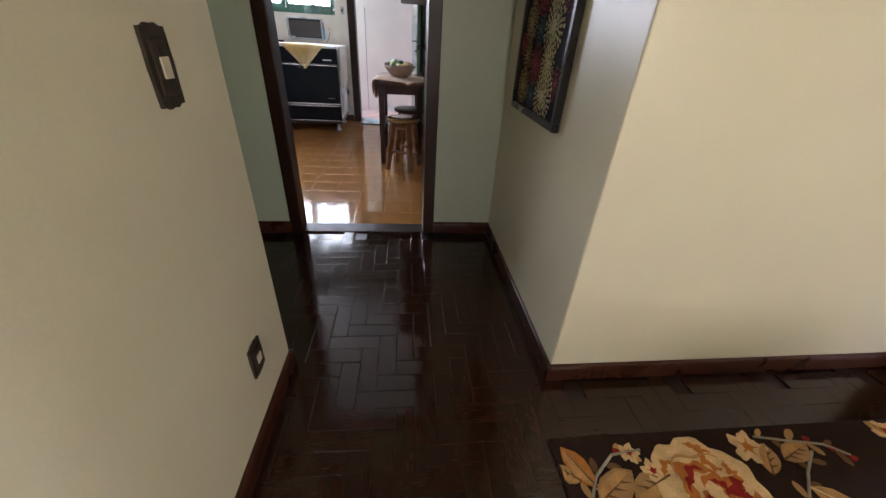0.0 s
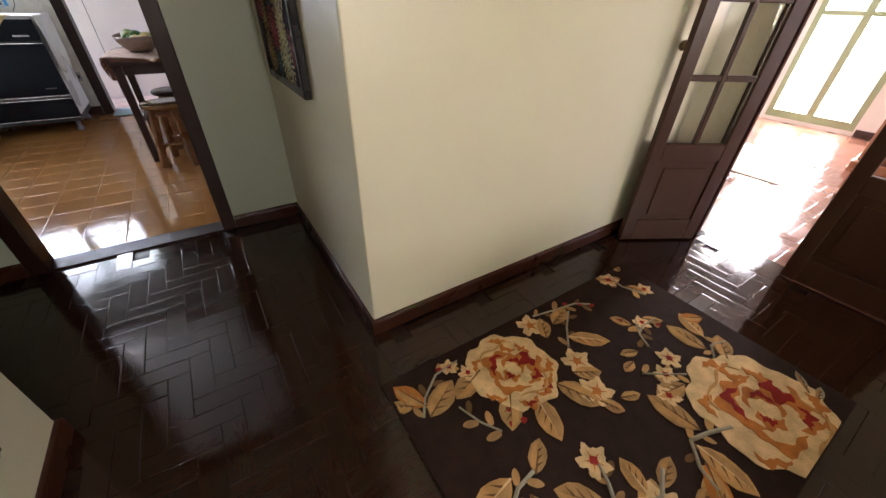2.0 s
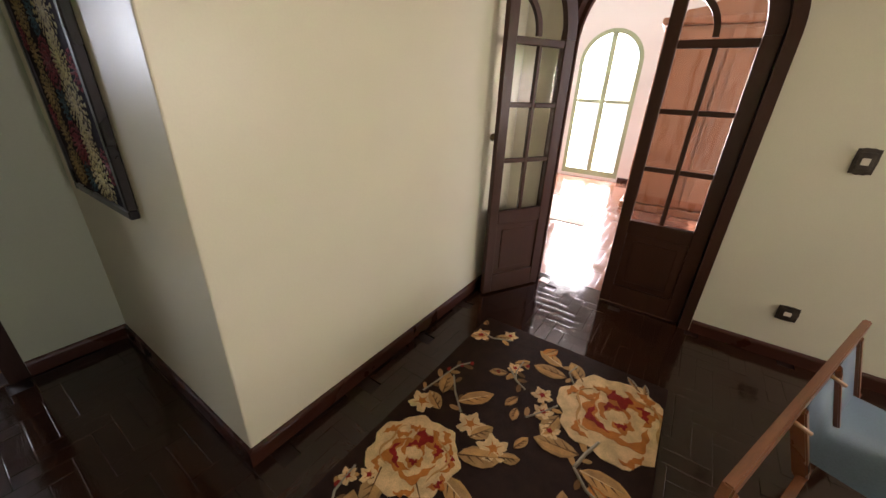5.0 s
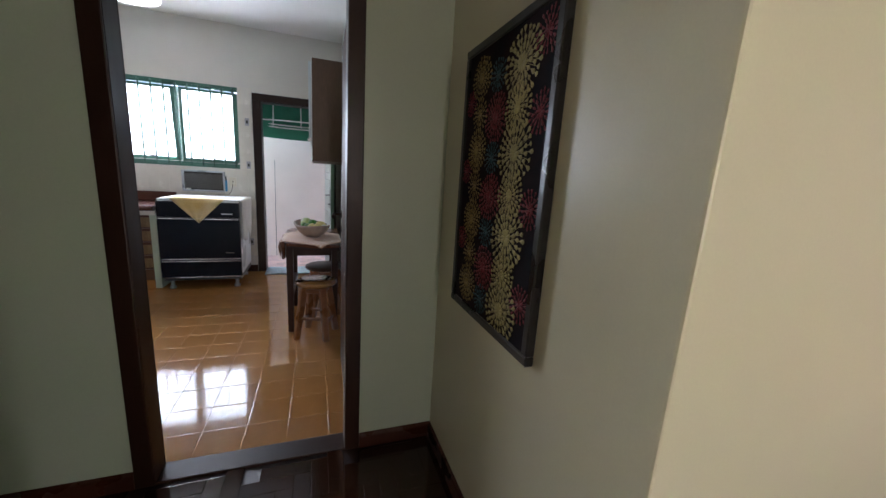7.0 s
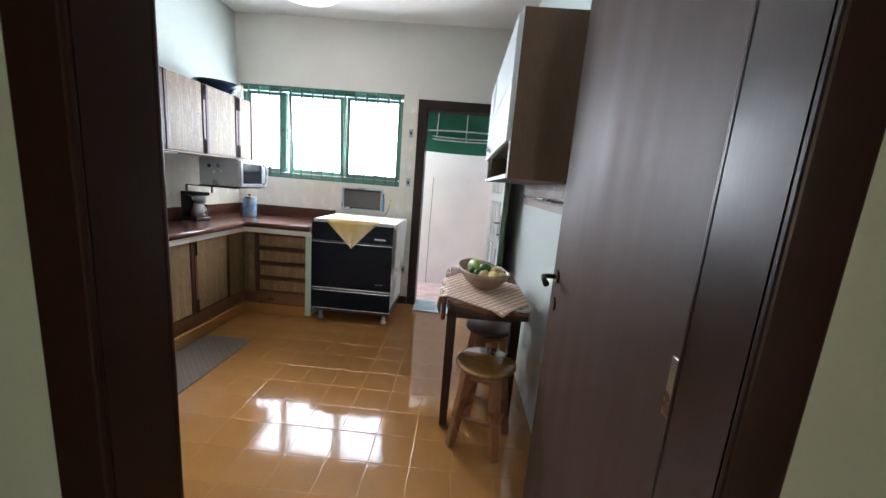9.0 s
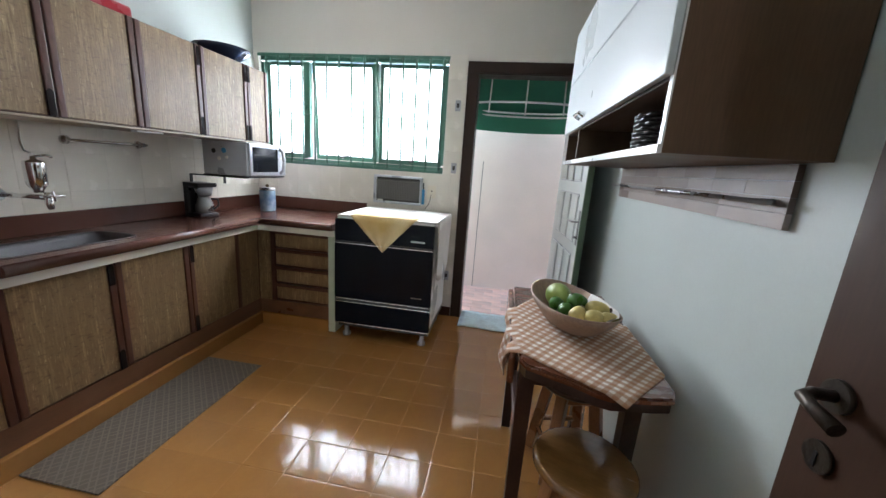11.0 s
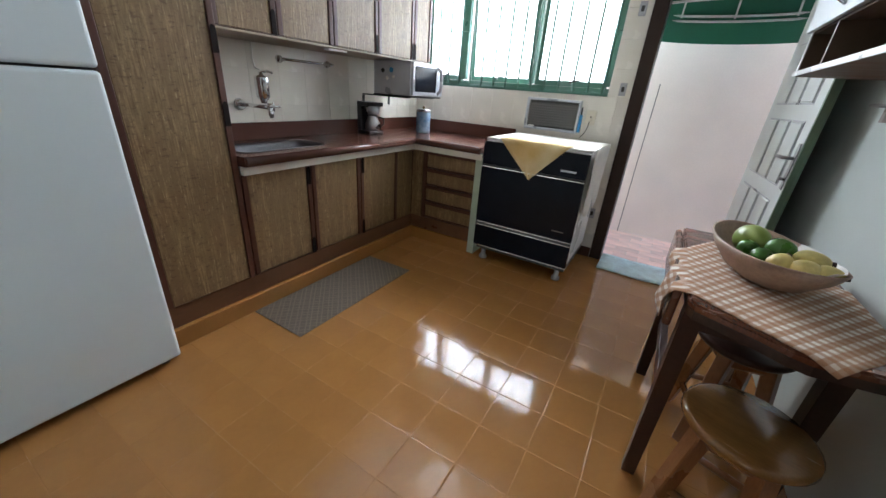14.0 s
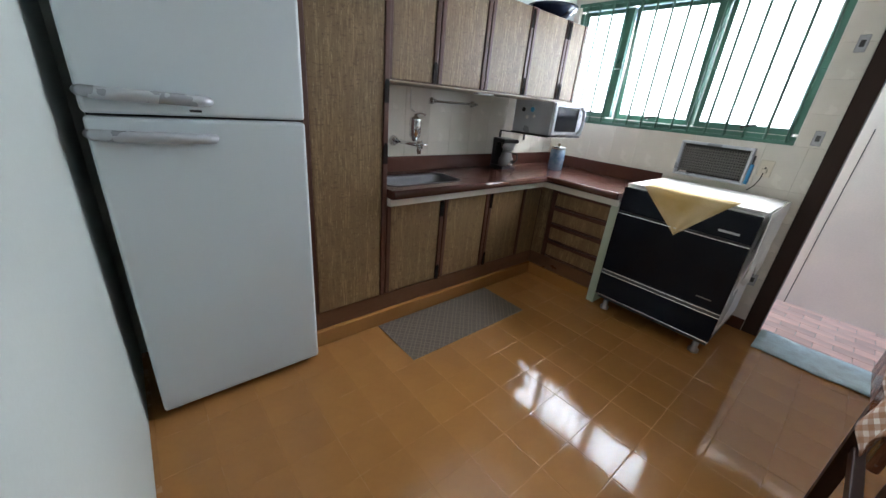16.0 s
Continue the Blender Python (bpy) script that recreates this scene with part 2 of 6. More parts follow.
# kitchen
bm = bmesh.new()
box(bm, KX0 - 0.15, KX0, KY - 0.1, FY + 0.15, 0, H)
wall("wall_kitchen_west", bm, KITCHEN_WALL, "pale painted kitchen wall above the tiles")
bm = bmesh.new()
box(bm, KX1, KX1 + 0.15, KY, FY + 0.15, 0, H)
wall("wall_kitchen_east", bm, KITCHEN_WALL, "pale grey-white painted kitchen wall")
WX0, WX1, WZ0, WZ1 = -2.10, -0.42, 1.283, 2.175
DX0, DX1, DZ = -0.20, 0.62, 2.09
bm = bmesh.new()
box(bm, KX0, WX0, FY, FY + 0.15, 0, H)
box(bm, WX0, WX1, FY, FY + 0.15, 0, WZ0)
box(bm, WX0, WX1, FY, FY + 0.15, WZ1, H)
box(bm, WX1, DX0, FY, FY + 0.15, 0, H)
box(bm, DX0, DX1, FY, FY + 0.15, DZ, H)
box(bm, DX1, KX1, FY, FY + 0.15, 0, H)
wall("wall_kitchen_north", bm, material("warm_white_wall_paint", (0.60, 0.57, 0.51), 0.5, vary=0.03, scale=2, bump=0.04), "off-white wall above the kitchen window")
# living room beyond the arch
outline = [(-0.05, 0), (2.82, 0), (2.82, 1.67)] + [(3.25 + 0.43 * math.cos(a), 1.67 + 0.43 * math.sin(a)) for a in [math.pi * (1 - k / 20) for k in range(1, 20)]] + [(3.68, 1.67), (3.68, 0), (4.55, 0), (4.55, H), (-0.05, H)]
PALE_PINK = material("white_living_room_paint", (0.73, 0.73, 0.69), 0.5, vary=0.03, scale=2, bump=0.04)
wall("wall_living_east", prism(bmesh.new(), outline, "x", 6.8, 6.95), PALE_PINK, "white painted living room wall")
wall("wall_living_north", B(3.08, 6.95, 4.4, 4.55, 0, H), PALE_PINK, "white painted living room wall")
bm = bmesh.new()
box(bm, 3.08, 3.5, -0.05, 0.1, 0, H)
box(bm, 3.5, 5.9, -0.05, 0.1, 0, 0.3)
box(bm, 3.5, 5.9, -0.05, 0.1, 2.4, H)
box(bm, 5.9, 6.8, -0.05, 0.1, 0, H)
wall("wall_living_south", bm, PALE_PINK, "white painted living room wall with a wide window opening")
wall("wall_living_west", B(2.93, 3.08, 2.9, 4.55, 0, H), PALE_PINK, "white painted living room wall")
# ceilings
for name, x0, x1, y0, y1 in (("ceiling_hall", -2.5, 3.08, -1.35, 4.19), ("ceiling_kitchen", KX0 - 0.15, KX1 + 0.15, 4.19, FY + 0.15), ("ceiling_living", 3.08, 6.95, -0.05, 4.55)):
    solid(name, B(x0, x1, y0, y1, H, H + 0.12), CEILING, "plain white painted ceiling", "ceiling", "structure")
wall("wall_house_east", B(KX1 + 0.15, 3.08, 4.19, FY + 0.15, 0, H + 0.12))
# floors
hall_floor = solid("floor_hall", B(-2.5, 3.0, -1.35, 4.12, -0.12, -0.008), PARQUET_BASE, "dark varnished herringbone parquet floor", "floor", "structure")
kitchen_floor = solid("floor_kitchen", B(KX0 - 0.1, KX1 + 0.1, 4.19, FY + 0.15, -0.12, -0.0013), FLOOR_GROUT, "glossy ochre ceramic tile floor with pale joints", "floor", "structure")
LIVING_WOOD = material("red_brown_living_parquet", (0.20, 0.085, 0.05), 0.14, vary=0.2, scale=4, grain=0.2, grain_scale=25, grain_stretch=(1, 6, 1), coat=0.3, random_vary=0.2)
living_floor = solid("floor_living", B(3.0, 6.95, -0.05, 4.55, -0.12, -0.008), LIVING_WOOD, "glossy red-brown parquet floor in the bright room", "floor", "structure")
solid("ground", B(-40, 40, -40, 40, -0.30, -0.14), material("grey_concrete_ground", (0.3, 0.28, 0.26), 0.8, vary=0.2, bump=0.2), "grey concrete ground round the house", "ground", "structure")
solid("threshold", B(KD0, KD1, 4.09, 4.205, -0.12, 0.004, bevel=0.003), DARK_WOOD, "dark wooden door threshold", "threshold", "structure")

# ---- more materials ----


def nodes_of(name, rough=0.5):
    m = bpy.data.materials.new(name)
    m.use_nodes = True
    m.node_tree.nodes["Principled BSDF"].inputs["Roughness"].default_value = rough
    return m, m.node_tree, m.node_tree.nodes["Principled BSDF"]


def math_node(nt, op, a, b=None):
    n = nt.nodes.new("ShaderNodeMath")
    n.operation = op
    for i, v in enumerate((a, b)):
        if v is None:
            continue
        if isinstance(v, (int, float)):
            n.inputs[i].default_value = v
        else:
            nt.links.new(v, n.inputs[i])
    return n.outputs[0]


def mixed(nt, fac, a, b):
    n = nt.nodes.new("ShaderNodeMix")
    n.data_type = "RGBA"
    for key, v in (("Factor", fac), ("A", a), ("B", b)):
        if isinstance(v, (tuple, float, int)):
            n.inputs[key].default_value = (*v, 1) if isinstance(v, tuple) else v
        else:
            nt.links.new(v, n.inputs[key])
    return n.outputs["Result"]


def noise_field(nt, scale, stretch=(1, 1, 1), detail=4.0):
    co, mp, tx = nt.nodes.new("ShaderNodeTexCoord"), nt.nodes.new("ShaderNodeMapping"), nt.nodes.new("ShaderNodeTexNoise")
    mp.inputs["Scale"].default_value = stretch
    tx.inputs["Scale"].default_value, tx.inputs["Detail"].default_value = scale, detail
    nt.links.new(co.outputs["Object"], mp.inputs["Vector"])
    nt.links.new(mp.outputs["Vector"], tx.inputs["Vector"])
    return tx.outputs["Fac"]


def ranged(nt, v, f0, f1, t0=0.0, t1=1.0):
    n = nt.nodes.new("ShaderNodeMapRange")
    for key, x in (("From Min", f0), ("From Max", f1), ("To Min", t0), ("To Max", t1)):
        n.inputs[key].default_value = x
    nt.links.new(v, n.inputs["Value"])
    return n.outputs["Result"]


def bumped(nt, bsdf, height, strength, distance=0.002):
    b = nt.nodes.new("ShaderNodeBump")
    b.inputs["Strength"].default_value, b.inputs["Distance"].default_value = strength, distance
    nt.links.new(height, b.inputs["Height"])
    nt.links.new(b.outputs["Normal"], bsdf.inputs["Normal"])


def jute_material():
    """Woven straw cloth: upright strands with dark flecks."""
    m, nt, bsdf = nodes_of("woven_straw_panel", 0.42)
    strands = noise_field(nt, 30, (4, 4, 0.35), 4)
    flecks = noise_field(nt, 75, (0.9, 0.9, 1.5), 3)
    weft = noise_field(nt, 160, (0.5, 0.5, 2.2), 2)
    thin = noise_field(nt, 55, (3.0, 3.0, 0.4), 2)
    bands = noise_field(nt, 7, (3.0, 3.0, 0.22), 3)
    base = mixed(nt, ranged(nt, strands, 0.35, 0.65), (0.140, 0.083, 0.036), (0.310, 0.208, 0.102))
    base = mixed(nt, ranged(nt, bands, 0.40, 0.62), base, (0.185, 0.113, 0.052))
    base = mixed(nt, ranged(nt, thin, 0.62, 0.72, 0.0, 0.6), base, (0.44, 0.33, 0.185))
    base = mixed(nt, ranged(nt, flecks, 0.63, 0.71, 0.0, 0.7), base, (0.070, 0.040, 0.020))
    base = mixed(nt, ranged(nt, weft, 0.50, 0.70, 0.0, 0.40), base, (0.115, 0.066, 0.030))
    flecks = noise_field(nt, 62, (0.55, 0.55, 1.5), 3)
    base = mixed(nt, ranged(nt, flecks, 0.58, 0.68, 0.0, 0.55), base, (0.085, 0.042, 0.018))
    nt.links.new(base, bsdf.inputs["Base Color"])
    bumped(nt, bsdf, strands, 0.5)
    return m


def check_material(name, ground, stripe, thin, pitch):
    """Woven checks, the stripes along both axes of the cloth."""
    m, nt, bsdf = nodes_of(name, 0.85)
    co, sep = nt.nodes.new("ShaderNodeTexCoord"), nt.nodes.new("ShaderNodeSeparateXYZ")
    nt.links.new(co.outputs["UV"], sep.inputs[0])
    bands = []
    for axis in ("X", "Y"):
        wide = math_node(nt, "LESS_THAN", math_node(nt, "FRACT", math_node(nt, "MULTIPLY", sep.outputs[axis], 1 / pitch)), 0.52)
        slow = math_node(nt, "LESS_THAN", math_node(nt, "FRACT", math_node(nt, "MULTIPLY", sep.outputs[axis], 1 / (pitch * 5.5))), 0.30)
        bands.append(math_node(nt, "MAXIMUM", math_node(nt, "MULTIPLY", wide, 0.72), math_node(nt, "MULTIPLY", slow, 0.22)))
    amount = math_node(nt, "ADD", math_node(nt, "MAXIMUM", bands[0], bands[1]), math_node(nt, "MULTIPLY", math_node(nt, "MULTIPLY", bands[0], bands[1]), 0.45))
    weave = noise_field(nt, 300, (1, 1, 1), 2)
    base = mixed(nt, amount, ground, stripe)
    base = mixed(nt, ranged(nt, weave, 0.55, 0.75, 0.0, 0.35), base, thin)
    nt.links.new(base, bsdf.inputs["Base Color"])
    bumped(nt, bsdf, weave, 0.35)
    return m


def lattice_material():
    """Flat woven mat with a lozenge lattice."""
    m, nt, bsdf = nodes_of("grey_lozenge_mat", 0.9)
    co, sep = nt.nodes.new("ShaderNodeTexCoord"), nt.nodes.new("ShaderNodeSeparateXYZ")
    nt.links.new(co.outputs["Object"], sep.inputs[0])
    lines = []
    for op in ("ADD", "SUBTRACT"):
        d = math_node(nt, "FRACT", math_node(nt, "MULTIPLY", math_node(nt, op, sep.outputs["X"], sep.outputs["Y"]), 1 / 0.078))
        e = math_node(nt, "ABSOLUTE", math_node(nt, "SUBTRACT", d, 0.5))
        f = math_node(nt, "ABSOLUTE", math_node(nt, "SUBTRACT", e, 0.30))
        lines.append(math_node(nt, "LESS_THAN", f, 0.055))
    line = math_node(nt, "MAXIMUM", *lines)
    weave = noise_field(nt, 260, (1, 1, 1), 2)
    base = mixed(nt, math_node(nt, "MULTIPLY", line, 0.55), (0.098, 0.072, 0.051), (0.185, 0.143, 0.105))
    base = mixed(nt, ranged(nt, weave, 0.5, 0.75, 0.0, 0.5), base, (0.095, 0.08, 0.07))
    nt.links.new(base, bsdf.inputs["Base Color"])
    bumped(nt, bsdf, weave, 0.6)
    return m


JUTE = jute_material()
CHECK = check_material("brown_checked_cotton", (0.76, 0.71, 0.63), (0.36, 0.165, 0.075), (0.50, 0.36, 0.25), 0.031)
LATTICE = lattice_material()
STOOL_WOOD = material("honey_varnished_wood", (0.215, 0.103, 0.031), 0.22, vary=0.15, scale=5, stretch=(1, 5, 1), grain=0.15, grain_scale=40, grain_stretch=(1, 8, 1), coat=0.5)
STOOL_LEG = material("reddish_varnished_leg_wood", (0.25, 0.105, 0.042), 0.3, vary=0.2, scale=6, grain=0.15, grain_scale=40, grain_stretch=(6, 6, 1), coat=0.2)
TABLE_WOOD = material("reddish_table_wood", (0.135, 0.045, 0.022), 0.25, vary=0.25, scale=4, stretch=(1, 6, 1), grain=0.2, grain_scale=40, grain_stretch=(8, 1, 1), coat=0.25)
TABLE_DARK = material("dark_table_frame_wood", (0.036, 0.015, 0.010), 0.38, vary=0.2, scale=6, grain=0.2, ior=1.36)
OAK = material("striped_oak_laminate", (0.125, 0.068, 0.036), 0.55, vary=0.22, scale=3.2, stretch=(1.0, 4.5, 0.25), grain=0.15, grain_scale=60, grain_stretch=(3, 3, 0.3))
CREAM_PLASTIC = material("cream_strip", (0.72, 0.70, 0.64), 0.4, vary=0.03)
SILVER = material("silver_plastic", (0.45, 0.47, 0.50), 0.32, metal=0.35, vary=0.04)
AC_GREY = material("grey_plastic_grille", (0.11, 0.105, 0.095), 0.5, vary=0.08)
AC_DARK = material("dark_grille_gap", (0.025, 0.024, 0.022), 0.6)
BLUE_CERAMIC = material("blue_painted_ceramic", (0.42, 0.55, 0.66), 0.2, vary=0.2, scale=14, second=(0.07, 0.19, 0.36))
DARK_BLUE = material("dark_blue_enamel", (0.012, 0.022, 0.045), 0.2, vary=0.2)
RED_PLASTIC = material("red_plastic", (0.32, 0.02, 0.03), 0.3, vary=0.1)
BLUE_PLASTIC = material("bright_blue_plastic", (0.03, 0.25, 0.50), 0.35, vary=0.05)
GOURD = material("dull_wooden_bowl", (0.30, 0.195, 0.14), 0.55, vary=0.2, scale=8, stretch=(1, 4, 1), grain=0.15, bump=0.1)
YELLOW_CLOTH = material("yellow_cotton_cloth", (0.74, 0.62, 0.38), 0.85, second=(0.60, 0.39, 0.12), scale=4, grain=0.1, grain_scale=300, bump=0.2)
WHITE_CLOTH = material("white_cotton_cloth", (0.78, 0.76, 0.72), 0.85, vary=0.05, scale=8, grain=0.06, grain_scale=300, bump=0.2)
AQUA_MAT = material("pale_aqua_bath_mat", (0.58, 0.74, 0.78), 0.95, vary=0.15, scale=14, grain=0.2, grain_scale=260, bump=0.6)
GREEN_AWNING = material("green_canvas_awning", (0.010, 0.16, 0.095), 0.6, vary=0.15, scale=4, grain=0.05)
PATIO_WALL = material("white_patio_wall_paint", (0.86, 0.77, 0.71), 0.7, vary=0.06, scale=2, grain=0.03, bump=0.15)
PATIO_TILE = material("salmon_patio_tile", (0.84, 0.60, 0.50), 0.5, vary=0.15, scale=5, random_vary=0.12, bump=0.1)

# ---- kitchen: openings ----


def door_frame(name, x0, x1, y0, y1, top, label, width=0.065, wood=None, overlap=0.012):
    """Trim and lining round an opening x0..x1 in a wall y0..y1."""
    frame_ob = tagged(new(name), label, "door frame", "", "structure")
    for nm, a, b in (("jamb", x0 - width, x0 + 0.025), ("jamb", x1 - 0.025, x1 + width)):
        bm = bmesh.new()
        box(bm, a, b, y0 - overlap, y0, 0.0, top + width, bevel=0.004)
        inner = (x0, x0 + 0.025) if a < x0 else (x1 - 0.025, x1)
        box(bm, inner[0], inner[1], y0 - 0.0, y1, 0.0, top)
        box(bm, a, b, y1, y1 + overlap, 0.0, top + width, bevel=0.004)
        part(nm, bm, wood or DARK_WOOD, frame_ob)
    bm = bmesh.new()
    box(bm, x0 - width, x1 + width, y0 - overlap - 0.003, y0 - 0.001, top - 0.02, top + width, bevel=0.004)
    box(bm, x0, x1, y0, y1, top - 0.025, top)
    box(bm, x0 - width, x1 + width, y1 + 0.001, y1 + overlap + 0.003, top - 0.02, top + width, bevel=0.004)
    part("head", bm, wood or DARK_WOOD, frame_ob)
    return frame_ob


door_frame("door_frame_1", KD0, KD1, 4.09, KY, 2.11, "dark stained wooden door frame to the kitchen", 0.042)
door_frame("door_frame_2", DX0, DX1, FY, FY + 0.15, DZ, "dark stained wooden door frame to the patio")


def lever(parent, x, y, z, side, material_=None):
    """Lever handle with its plate on a face at x; side: the way it stands out along x; the lever runs along -y."""
    m = material_ or BRASS
    k = 0.55
    part("handle_rose", T([(x, y, z), (x + side * 0.008, y, z)], 0.024, 20), m, parent)
    part("handle", T([(x + side * 0.006, y, z), (x + side * 0.035, y, z), (x + side * 0.052, y - 0.01, z - 0.001), (x + side * 0.055, y - 0.05 * k, z - 0.004), (x + side * 0.054, y - 0.125 * k, z - 0.012)],
                     [0.009, 0.009, 0.010, 0.009, 0.011], 12), m, parent, "aged bronze lever handle")
    bm = T([(x, y, z - 0.10), (x + side * 0.006, y, z - 0.10)], 0.024, 20)
    part("key_rose", bm, m, parent)
    part("keyhole", B(x + side * 0.005, x + side * 0.0075, y - 0.003, y + 0.003, z - 0.115, z - 0.092), BLACK, parent)


kdoor = tagged(new("door_1"), "open brown varnished wooden door with bronze lever handle", "door", "", "structure")
kdoor.matrix_basis = pose(0.593, KY + 0.02, 0, 0, 0, -0.8)
part("leaf", B(0.0, 0.036, 0.0, 0.806, 0.008, 2.075, bevel=0.003), DOOR_WOOD, kdoor)
lever(kdoor, 0.0, 0.748, 1.045, -1, material("dark_bronze_handle", (0.055, 0.045, 0.036), 0.38, metal=0.7, vary=0.25, scale=30, bump=0.2, grain_scale=200))
for z in (0.25, 1.05, 1.85):
    part("hinge", B(-0.004, 0.003, 0.004, 0.034, z - 0.05, z + 0.05, bevel=0.001), STEEL, kdoor, "worn steel hinge")

# patio door, folded inward against the wall
pdoor = tagged(new("door_2"), "open white panelled metal patio door with lever lock", "door", "", "structure")
pdoor.matrix_basis = pose(0.578, FY + 0.02, 0, 0, 0, 183.5)
WHITE_DOOR = material("white_metal_door_paint", (0.66, 0.70, 0.68), 0.4, vary=0.05, scale=4)
EDGE_GREEN = material("dull_green_door_edge", (0.10, 0.16, 0.10), 0.5, vary=0.1)
part("leaf", B(-0.001, 0.032, 0.004, 0.775, 0.02, 2.05), WHITE_DOOR, pdoor)
part("edge", B(-0.002, 0.034, 0.775, 0.79, 0.02, 2.05, bevel=0.002), EDGE_GREEN, pdoor, "dull green door edge")
for row in range(5):
    for col in range(3):
        y0, z0 = 0.10 + 0.20 * col, 0.13 + 0.39 * row
        bm = bmesh.new()
        box(bm, 0.032, 0.040, y0, y0 + 0.165, z0, z0 + 0.30, bevel=0.006, segments=1)
        part("panel", bm, WHITE_DOOR, pdoor)
        # flat grey plate round the panel, stands in for the groove's shade
        part("groove", B(0.031, 0.0335, y0 - 0.008, y0 + 0.173, z0 - 0.008, z0 + 0.308), SILVER, pdoor)
part("lock_plate", B(0.034, 0.039, 0.735, 0.765, 0.90, 1.12, bevel=0.002), STEEL, pdoor)
part("handle", T([(0.036, 0.75, 1.05), (0.075, 0.75, 1.05), (0.08, 0.66, 1.048)], 0.008, 10), STEEL, pdoor, "steel lever handle")
part("key", T([(0.036, 0.75, 0.95), (0.06, 0.75, 0.95)], 0.008, 10), STEEL, pdoor)

# window: green steel frame in three bays, the middle sash tilted out, thin bars inside
win = tagged(new("window_1"), "green steel three-bay kitchen window with thin bars", "window", "", "structure")
wy = FY + 0.05
bm = bmesh.new()
box(bm, WX0, WX1, wy - 0.02, wy + 0.02, WZ0, WZ0 + 0.04)
box(bm, WX0, WX1, wy - 0.02, wy + 0.02, WZ1 - 0.035, WZ1)
box(bm, WX0, WX0 + 0.03, wy - 0.018, wy + 0.018, WZ0 + 0.055, WZ1 - 0.05)
box(bm, WX1 - 0.03, WX1, wy - 0.018, wy + 0.018, WZ0 + 0.055, WZ1 - 0.05)
part("window_frame", bm, GREEN_PAINT, win)
for x in (-1.667, -1.04):
    part("mullion", B(x - 0.024, x + 0.024, wy - 0.022, wy + 0.022, WZ0 + 0.05, WZ1 - 0.045), GREEN_PAINT, win)
part("reveal", B(WX0 - 0.006, WX1 + 0.006, FY - 0.008, FY - 0.001, WZ1 - 0.012, WZ1 + 0.012), GREEN_PAINT, win)
part("window_sill", B(WX0, WX1, FY - 0.012, FY + 0.03, WZ0 - 0.012, WZ0 + 0.012, bevel=0.003), GREEN_PAINT, win)

FROST, _nt, _b = nodes_of("frosted_window_glass", 0.4)
_t = _nt.nodes.new("ShaderNodeBsdfTranslucent")
_t.inputs["Color"].default_value = (0.76, 0.78, 0.78, 1)
_nt.links.new(_t.outputs[0], _nt.nodes["Material Output"].inputs["Surface"])


def sash(x0, x1, tilt):
    w = bmesh.new()
    z0, z1 = WZ0 + 0.042, WZ1 - 0.037
    for a in ((x0, x1, z0, z0 + 0.040), (x0, x1, z1 - 0.030, z1), (x0, x0 + 0.030, z0 + 0.040, z1 - 0.030), (x1 - 0.030, x1, z0 + 0.040, z1 - 0.030)):
        box(w, a[0], a[1], -0.010, 0.010, a[2] - z1, a[3] - z1)
    ob = part("sash", w, GREEN_PAINT, win)
    ob.matrix_basis = pose(0, wy + 0.028, z1, tilt, 0, 0)
    pane = part("pane", B(x0 + 0.0301, x1 - 0.0301, -0.003, 0.003, z0 + 0.0401 - z1, -0.0301), FROST, win, "frosted white pane")
    pane.matrix_basis = pose(0, wy + 0.028, z1, tilt, 0, 0)
    pane.visible_shadow = False
    part("catch", T([((x0 + x1) / 2 + 0.02, wy - 0.02, z0 + 0.02), ((x0 + x1) / 2 + 0.02, wy - 0.06, z0 + 0.03), ((x0 + x1) / 2 + 0.10, wy - 0.075, z0 + 0.045)], 0.006, 8), AC_DARK, win)


sash(-2.068, -1.693, 0)
sash(-1.641, -1.066, 5)
sash(-1.014, -0.452, 0)
for i in range(15):
    x = WX1 - 0.04 - 0.112 * i
    part("bar", T([(x, FY - 0.004, WZ0 + 0.0), (x, FY - 0.004, WZ1)], 0.0095, 6), GREEN_PAINT, win)
part("bar_rail", T([(WX0, FY + 0.004, 1.70), (WX1, FY + 0.004, 1.70)], 0.0035, 6), GREEN_PAINT, win)

# ---- kitchen: fitted furniture ----


# near-black colour that stands for the shade inside the finger notches
NOTCH_SHADE = material("notch_shade", (0.010, 0.006, 0.005), 0.8, ior=1.2)


def finger_pull(parent, x, y, z):
    """Oval notch in a stile, its shade laid on as a dark piece."""
    pts = [(y - 0.013, z - 0.05), (y + 0.013, z - 0.05)] + [(y + 0.013 * math.cos(a), z + 0.035 + 0.022 * math.sin(a)) for a in [math.pi * k / 8 for k in range(9)]]
    part("finger_pull", prism(bmesh.new(), pts, "x", x - 0.004, x + 0.002), NOTCH_SHADE, parent, "finger notch, its shade laid on as a dark piece")


